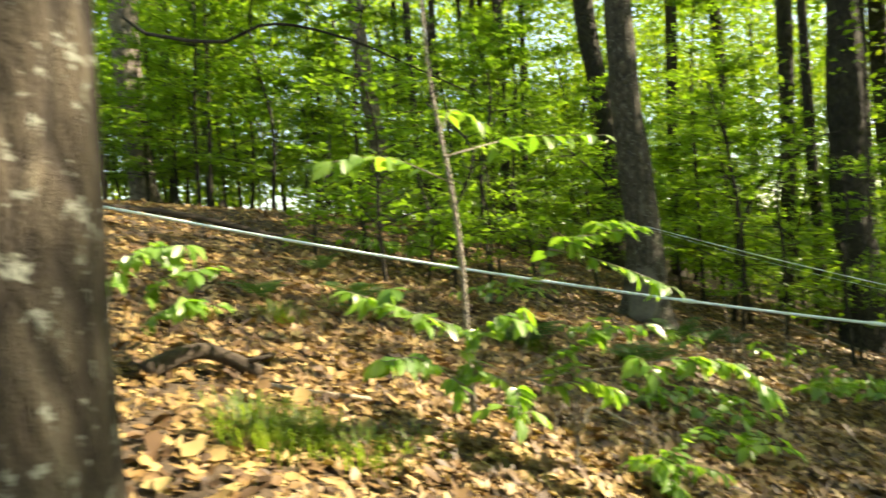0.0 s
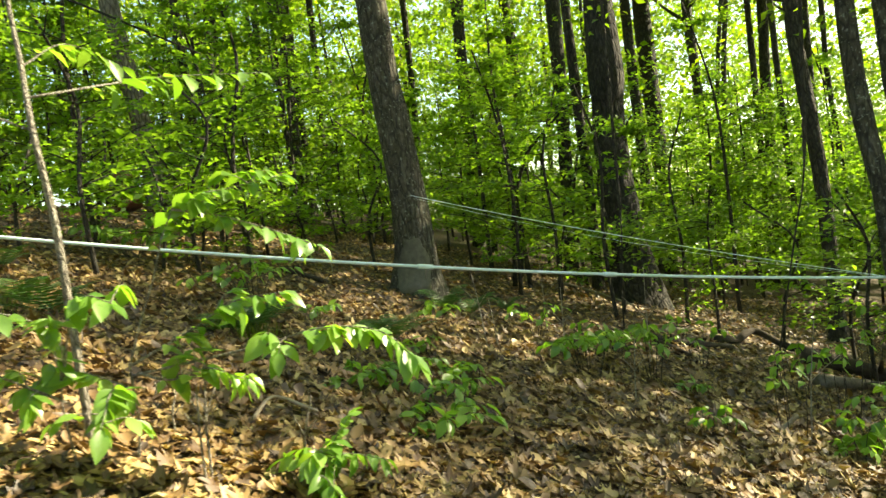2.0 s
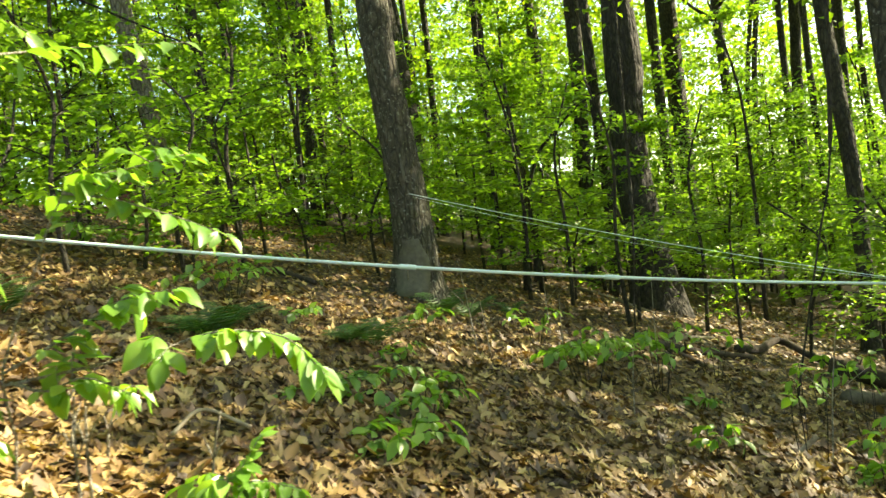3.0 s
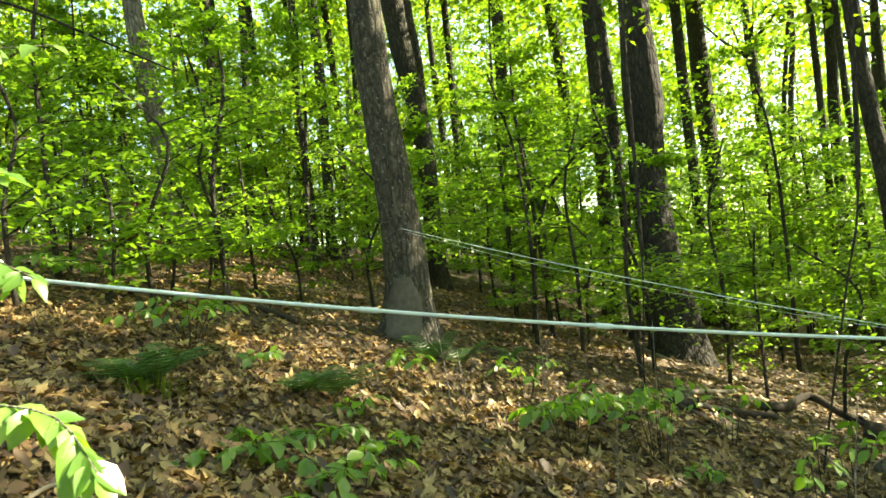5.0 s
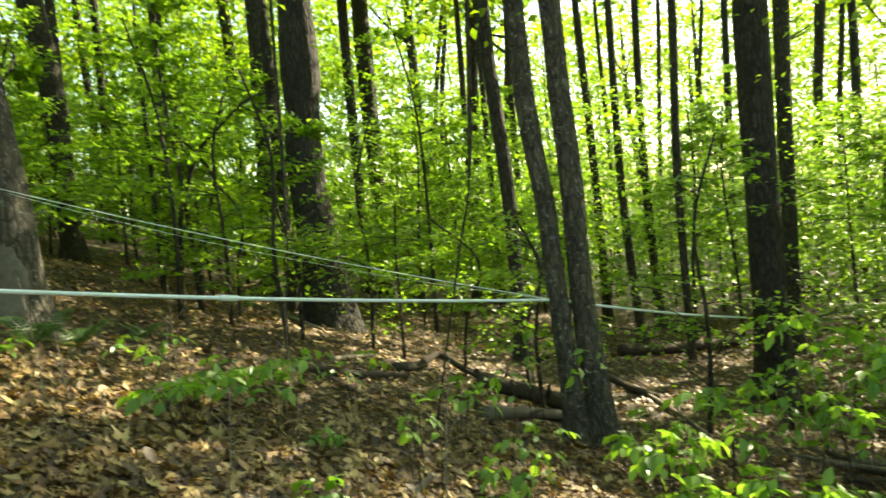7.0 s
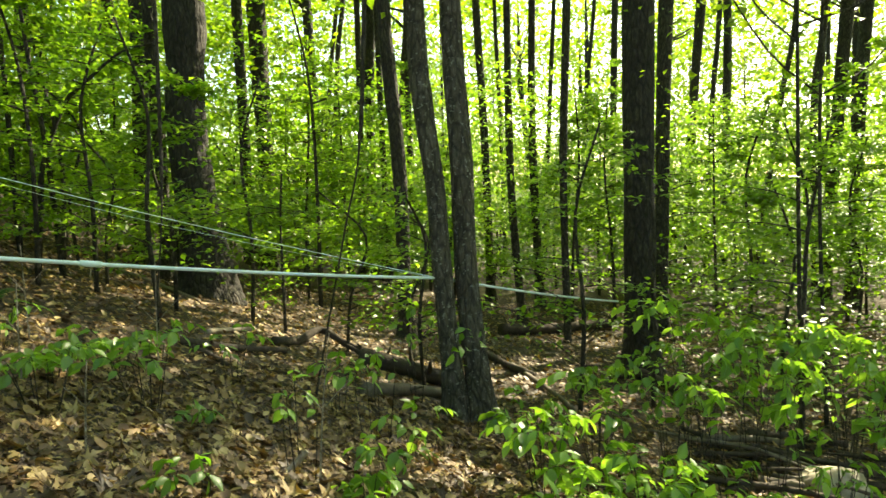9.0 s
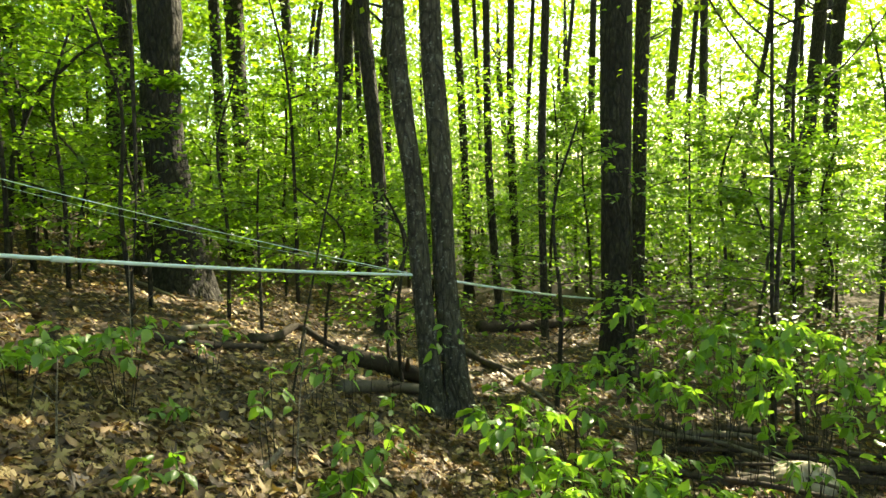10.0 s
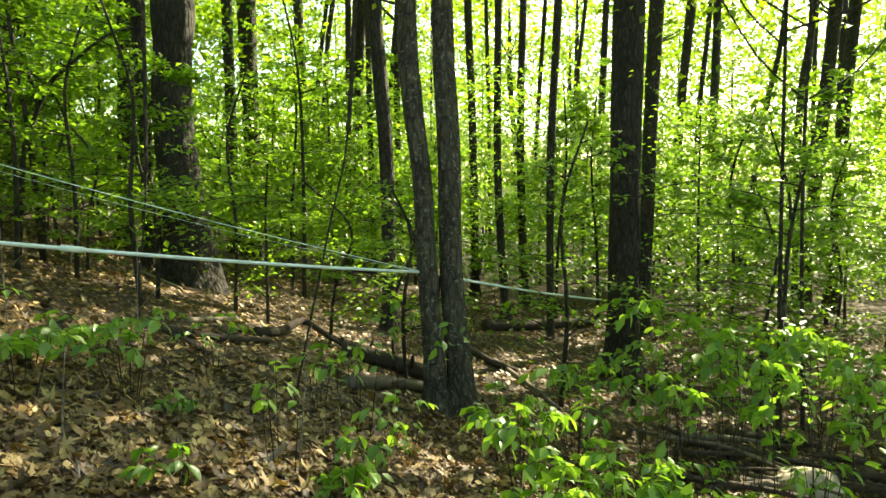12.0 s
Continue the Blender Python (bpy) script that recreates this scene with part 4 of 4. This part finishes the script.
low_shrub(-3.19, 2.46, 0.12, 0.22, 5, 6, 0.090, 'dark green leafy shrub low over dead leaves', 24)
low_shrub(-4.99, 2.82, 0.12, 0.27, 5, 6, 0.100, 'dark green leafy shrub low over dead leaves', 25)
low_shrub(-3.82, 2.72, 0.14, 0.21, 5, 6, 0.095, 'dark green leafy shrub low over dead leaves', 26)
low_shrub(-3.81, 4.76, 0.36, 0.41, 6, 6, 0.100, 'dark green leafy shrub low over dead leaves', 27)
low_shrub(-4.50, 3.96, 0.26, 0.30, 5, 6, 0.100, 'dark green leafy shrub low over dead leaves', 28)
low_shrub(-2.57, 1.31, 0.13, 0.39, 8, 9, 0.100, 'dark green leafy shrub low over dead leaves', 29)
low_shrub(-2.87, 1.83, 0.18, 0.42, 7, 8, 0.100, 'dark green leafy shrub low over dead leaves', 30)
low_shrub(-5.71, 2.62, 0.43, 0.81, 9, 8, 0.120, 'dark green leafy shrub low over dead leaves', 31)
low_shrub(-1.53, 3.07, 0.21, 0.20, 5, 6, 0.090, 'dark green leafy shrub low over dead leaves', 32)
low_shrub(-2.35, 5.65, 0.48, 0.35, 5, 6, 0.100, 'dark green leafy shrub low over dead leaves', 33)
low_shrub(-7.78, 2.65, 0.50, 0.87, 9, 9, 0.130, 'dark green leafy shrub low over dead leaves', 34)
low_shrub(-7.73, 3.32, 0.57, 0.81, 9, 9, 0.130, 'dark green leafy shrub low over dead leaves', 35)
low_shrub(-0.97, 4.95, 0.72, 0.27, 5, 6, 0.100, 'dark green leafy shrub low over dead leaves', 36)


low_shrub(-1.21, 3.77, 0.62, 0.26, 4, 5, 0.080, "thin young shrub with a gnarled grey foot", 71)
fallen([(-1.27, 3.72, 0.0), (-1.22, 3.76, 0.07), (-1.16, 3.78, 0.15)], 0.022, 0.016, "gnarled grey stub standing in dead leaves", DRYWOOD, "fallen_branch", 2, 72, 8)

# the thicket round the brushwood heap
thicket = random.Random(33)
for x, y, h, r in ((1.05, 4.9, 0.55, 0.6), (1.5, 4.55, 0.6, 0.6), (1.45, 5.9, 1.2, 0.7), (2.0, 6.6, 1.5, 0.8), (2.5, 6.9, 1.6, 0.8), (3.2, 6.3, 1.6, 0.8), (3.5, 5.6, 1.5, 0.7), (2.2, 4.9, 1.2, 0.6), (0.2, 5.3, 0.7, 0.5), (0.55, 4.4, 0.55, 0.5), (1.0, 6.9, 1.1, 0.6), (3.6, 7.4, 1.7, 0.8)):
    low_shrub(x, y, h * 0.9, r, 7, 15, 0.100, "broad green shrub with layers of pointed leaves", thicket.randint(100, 999))


def fern(x, y, fronds, length, seed, label="dark green wood fern growing in leaf litter"):
    """A rosette of arching fronds, each with paired leaflets."""
    rnd = random.Random(seed)
    ob = thing("fern", x, y, ground_z(x, y), label, "fern", "ferns")
    for k in range(fronds):
        a = 2 * math.pi * k / fronds + rnd.uniform(-0.3, 0.3)
        w = Vector((math.cos(a), math.sin(a), 0))
        side = Vector((-w.y, w.x, 0))
        ln = length * rnd.uniform(0.75, 1.1)
        steep = rnd.uniform(0.55, 0.95)
        spine = [w * ln * (t * (1.15 - steep * 0.5)) + Vector((0, 0, ln * (steep * 1.3 * t - 0.85 * t * t * steep))) for t in np.linspace(0, 1, 17)]
        v, f = tube(spine, [0.004 * (1 - 0.8 * i / 16) for i in range(17)], 4)
        v, f = list(v), list(f)
        for i in range(3, 17):
            t = i / 16
            lw = ln * 0.23 * math.sin(math.pi * min(1, 0.18 + 0.85 * t)) + 0.006
            for sgn in (-1, 1):
                b = spine[i]
                d = (side * sgn + (spine[i] - spine[i - 1]).normalized() * 0.35 + Vector((0, 0, -0.15))).normalized()
                c = (spine[i] - spine[i - 1]).normalized() * ln * 0.013
                n0 = len(v)
                v += [b - c, b + d * lw * 0.5 - c * 1.1, b + d * lw, b + d * lw * 0.5 + c * 1.1, b + c]
                f += [(n0, n0 + 1, n0 + 2, n0 + 3, n0 + 4)]
        part("frond", mesh_of("frond", v, f, FERN, False), ob)
    return ob


fern(-4.69, 1.76, 12, 0.55, 1)
fern(-4.65, 1.57, 9, 0.45, 2)
fern(-4.18, 2.85, 12, 0.50, 3)
fern(-5.05, 4.91, 11, 0.60, 4, 'light green fern at the foot of the leaning maple')
fern(-4.84, 5.15, 11, 0.50, 5)
fern(-4.27, 2.65, 8, 0.40, 6)
fern(-5.00, 2.07, 9, 0.45, 7)
fern(-5.74, -0.29, 9, 0.45, 8)
fern(-31.30, 8.23, 10, 0.60, 9)
fern(-6.85, 0.90, 9, 0.45, 10)
fern(-5.02, 6.26, 8, 0.40, 11)
fern(-5.31, 0.59, 10, 0.50, 12)
fern(-5.71, 0.61, 10, 0.50, 13)
fern(1.29, 9.38, 7, 0.35, 14)


def twig_stick(x, y, lean, height, label="bare dead twig standing in leaf litter"):
    z = ground_z(x, y)
    ob = thing("dead_twig", x, y, z, label, "twig", "dead twigs")
    a = Vector((0, 0, -0.03))
    b = Vector((lean[0] * 0.4, lean[1] * 0.2, height * 0.5))
    c = Vector((lean[0], lean[1], height))
    part("stem", mesh_of("stem", *tube(curve_points([a, b, c], 8), [0.007 - 0.0040 * i / 8 for i in range(9)], 6, 0.15, x), BARK["sapling_bark"]), ob)
    for s in (-1, 1):
        e = b + Vector((s * height * 0.22, lean[1] * 0.3, height * 0.22))
        part("fork", mesh_of("fork", *tube([b, (b + e) / 2 + Vector((0, 0, 0.01)), e], [0.004, 0.003, 0.002], 5), BARK["sapling_bark"]), ob)
    return ob


twig_stick(-2.64, -0.14, (0.03, 0.02), 0.48)
twig_stick(-2.98, 0.08, (0.06, 0.05), 0.25)
twig_stick(-2.60, -0.19, (-0.02, 0.03), 0.42)
twig_stick(-2.52, 0.23, (0.06, 0.04), 0.34)
twig_stick(-3.50, 0.17, (0.05, 0.05), 0.15)
twig_stick(-3.63, 3.52, (-0.10, 0.00), 0.85)
twig_stick(-3.91, 5.25, (0.00, 0.00), 0.80)
twig_stick(-3.16, 4.13, (0.03, 0.00), 0.70)
twig_stick(-3.62, 3.69, (-0.05, 0.00), 0.50)
twig_stick(-1.08, 3.73, (0.10, 0.00), 0.90)
twig_stick(-2.62, 4.88, (0.04, 0.00), 1.00)
twig_stick(-2.20, 3.29, (0.05, 0.00), 0.50)
twig_stick(-6.96, 5.01, (0.02, 0.00), 0.30)
twig_stick(-3.06, 0.00, (-0.12, 0.10), 0.20)


def grass_tuft(x, y, n, h, seed):
    rng = np.random.default_rng(seed)
    a = rng.uniform(0, 6.28, n)
    r = rng.uniform(0, 0.22, n)
    l = rng.uniform(0.5, 1.0, n) * h
    z = np.array([ground_z(x + float(p), y + float(q)) for p, q in zip(r * np.cos(a), r * np.sin(a))])
    b = np.stack([r * np.cos(a), r * np.sin(a), z - ground_z(x, y)], 1)
    w = np.stack([np.cos(a), np.sin(a), np.zeros(n)], 1)
    sd = np.stack([-np.sin(a), np.cos(a), np.zeros(n)], 1) * 0.004
    up = np.array([0, 0, 1.0])
    m = b + w * (l * 0.25)[:, None] + up * (l * 0.75)[:, None]
    t = b + w * (l * 0.8)[:, None] + up * (l * 0.7)[:, None]
    v = np.stack([b - sd, b + sd, m + sd, m - sd, t], 1).reshape(-1, 3)
    i = np.arange(n)[:, None] * 5
    f = np.concatenate([i + [0, 1, 2], i + [0, 2, 3], i + [3, 2, 4]], 1).reshape(-1, 3)
    ob = new("grass_tuft", fast_mesh("grass_tuft", v, f, GRASS))
    ob.matrix_basis = Matrix.Translation((x, y, ground_z(x, y)))
    tagged(ob, "tuft of thin yellow-green woodland grass", "grass", kind="stuff")


GRASS = leaf_material("grass_blade", [(0.0, (0.06, 0.11, 0.02)), (1.0, (0.14, 0.19, 0.04))], 0.4)
grass_tuft(-3.18, -1.50, 160, 0.20, 1)
grass_tuft(-3.18, -1.27, 120, 0.18, 2)
grass_tuft(-2.98, -1.15, 90, 0.15, 3)
grass_tuft(-5.14, -0.41, 120, 0.18, 4)
grass_tuft(-3.34, -1.50, 120, 0.20, 5)
grass_tuft(-4.53, 1.68, 90, 0.20, 6)
grass_tuft(-3.03, -0.87, 60, 0.12, 7)
grass_tuft(-5.52, 0.29, 70, 0.15, 8)


# ---- dead leaves on the ground ----
def litter(rng, lx, ly, size, outline, heights, material, label):
    """Curled dead leaves: a fan of triangles round a raised or sunken middle, laid along the slope."""
    nl, k = len(lx), len(outline)
    lz = np.array([ground_z(float(a), float(b)) for a, b in zip(lx, ly)])
    base = np.zeros((k + 1, 3))
    base[0] = (0, 0.45, 0)
    base[1:, :2] = outline
    base[1:, 2] = heights
    b = np.repeat(base[None], nl, 0)
    b[:, 1:, :2] *= rng.uniform(0.8, 1.2, (nl, k, 1))
    b[:, :, 0] *= rng.uniform(0.5, 1.15, nl)[:, None]
    b *= size[:, None, None]
    b[:, :, 2] *= rng.uniform(-1.2, 1.9, nl)[:, None]
    b[:, 1:, 2] += rng.normal(size=(nl, k)) * 0.045 * size[:, None]
    rz = rng.uniform(0, 2 * np.pi, nl)
    tx, ty = rng.normal(size=nl) * 0.30, rng.normal(size=nl) * 0.30
    c_, s_ = np.cos(rz)[:, None], np.sin(rz)[:, None]
    px = b[:, :, 0] * c_ - b[:, :, 1] * s_
    py = b[:, :, 0] * s_ + b[:, :, 1] * c_
    pz = b[:, :, 2] + px * (tx - 0.27)[:, None] + py * (ty - 0.15)[:, None] + rng.uniform(0.006, 0.030, nl)[:, None]
    v = np.stack([px + lx[:, None], py + ly[:, None], pz + lz[:, None]], 2).reshape(-1, 3)
    tri = np.array([(0, 1 + j, 1 + (j + 1) % k) for j in range(k)])
    f = (tri[None] + (np.arange(nl) * (k + 1))[:, None, None]).reshape(-1, 3)
    tagged(new("leaf_litter", fast_mesh("leaf_litter", v, f, material)), label, "leaf litter", kind="stuff")


rng = np.random.default_rng(3)
maple = [(0, 0), (0.10, 0.17), (0.36, 0.08), (0.28, 0.27), (0.54, 0.46), (0.27, 0.49), (0.20, 0.66), (0.12, 0.70), (0.0, 1.0), (-0.13, 0.70), (-0.22, 0.64), (-0.26, 0.50), (-0.52, 0.48), (-0.27, 0.28), (-0.38, 0.10), (-0.10, 0.16)]
nl = 52000
aa = np.radians(rng.uniform(35, 185, nl))
dd = 1.0 + 6.5 * rng.uniform(0, 1, nl) ** 0.75
litter(rng, dd * np.cos(aa), dd * np.sin(aa) - 2.4 * rng.uniform(0, 1, nl), 0.035 + 0.075 * rng.uniform(0, 1, nl) ** 1.3, maple, [0.02, 0.04, 0.20, 0.04, 0.26, 0.04, 0.06, 0.06, 0.20, 0.06, 0.06, 0.04, 0.26, 0.04, 0.20, 0.04], LITTER, "tan and brown dead oak and maple leaves near the path")
blade = [(0, 0), (0.34, 0.26), (0.36, 0.66), (0.02, 1.0), (-0.36, 0.64), (-0.34, 0.24)]
nl = 120000
aa = np.radians(rng.uniform(25, 190, nl))
dd = 1.0 + 18 * rng.uniform(0, 1, nl) ** 0.85
litter(rng, dd * np.cos(aa), dd * np.sin(aa) - 2.2 * rng.uniform(0, 1, nl), rng.uniform(0.03, 0.09, nl), blade, [0.02, 0.14, 0.18, 0.14, 0.18, 0.14], LITTER, "brown dead leaves covering the whole slope")
nl = 16000
aa = np.radians(rng.uniform(182, 390, nl))
dd = 0.3 + 16 * rng.uniform(0, 1, nl) ** 0.75
litter(rng, dd * np.cos(aa), dd * np.sin(aa) - 1.0, rng.uniform(0.05, 0.11, nl), blade, [0.02, 0.14, 0.18, 0.14, 0.18, 0.14], LITTER, "brown dead leaves behind the walker")
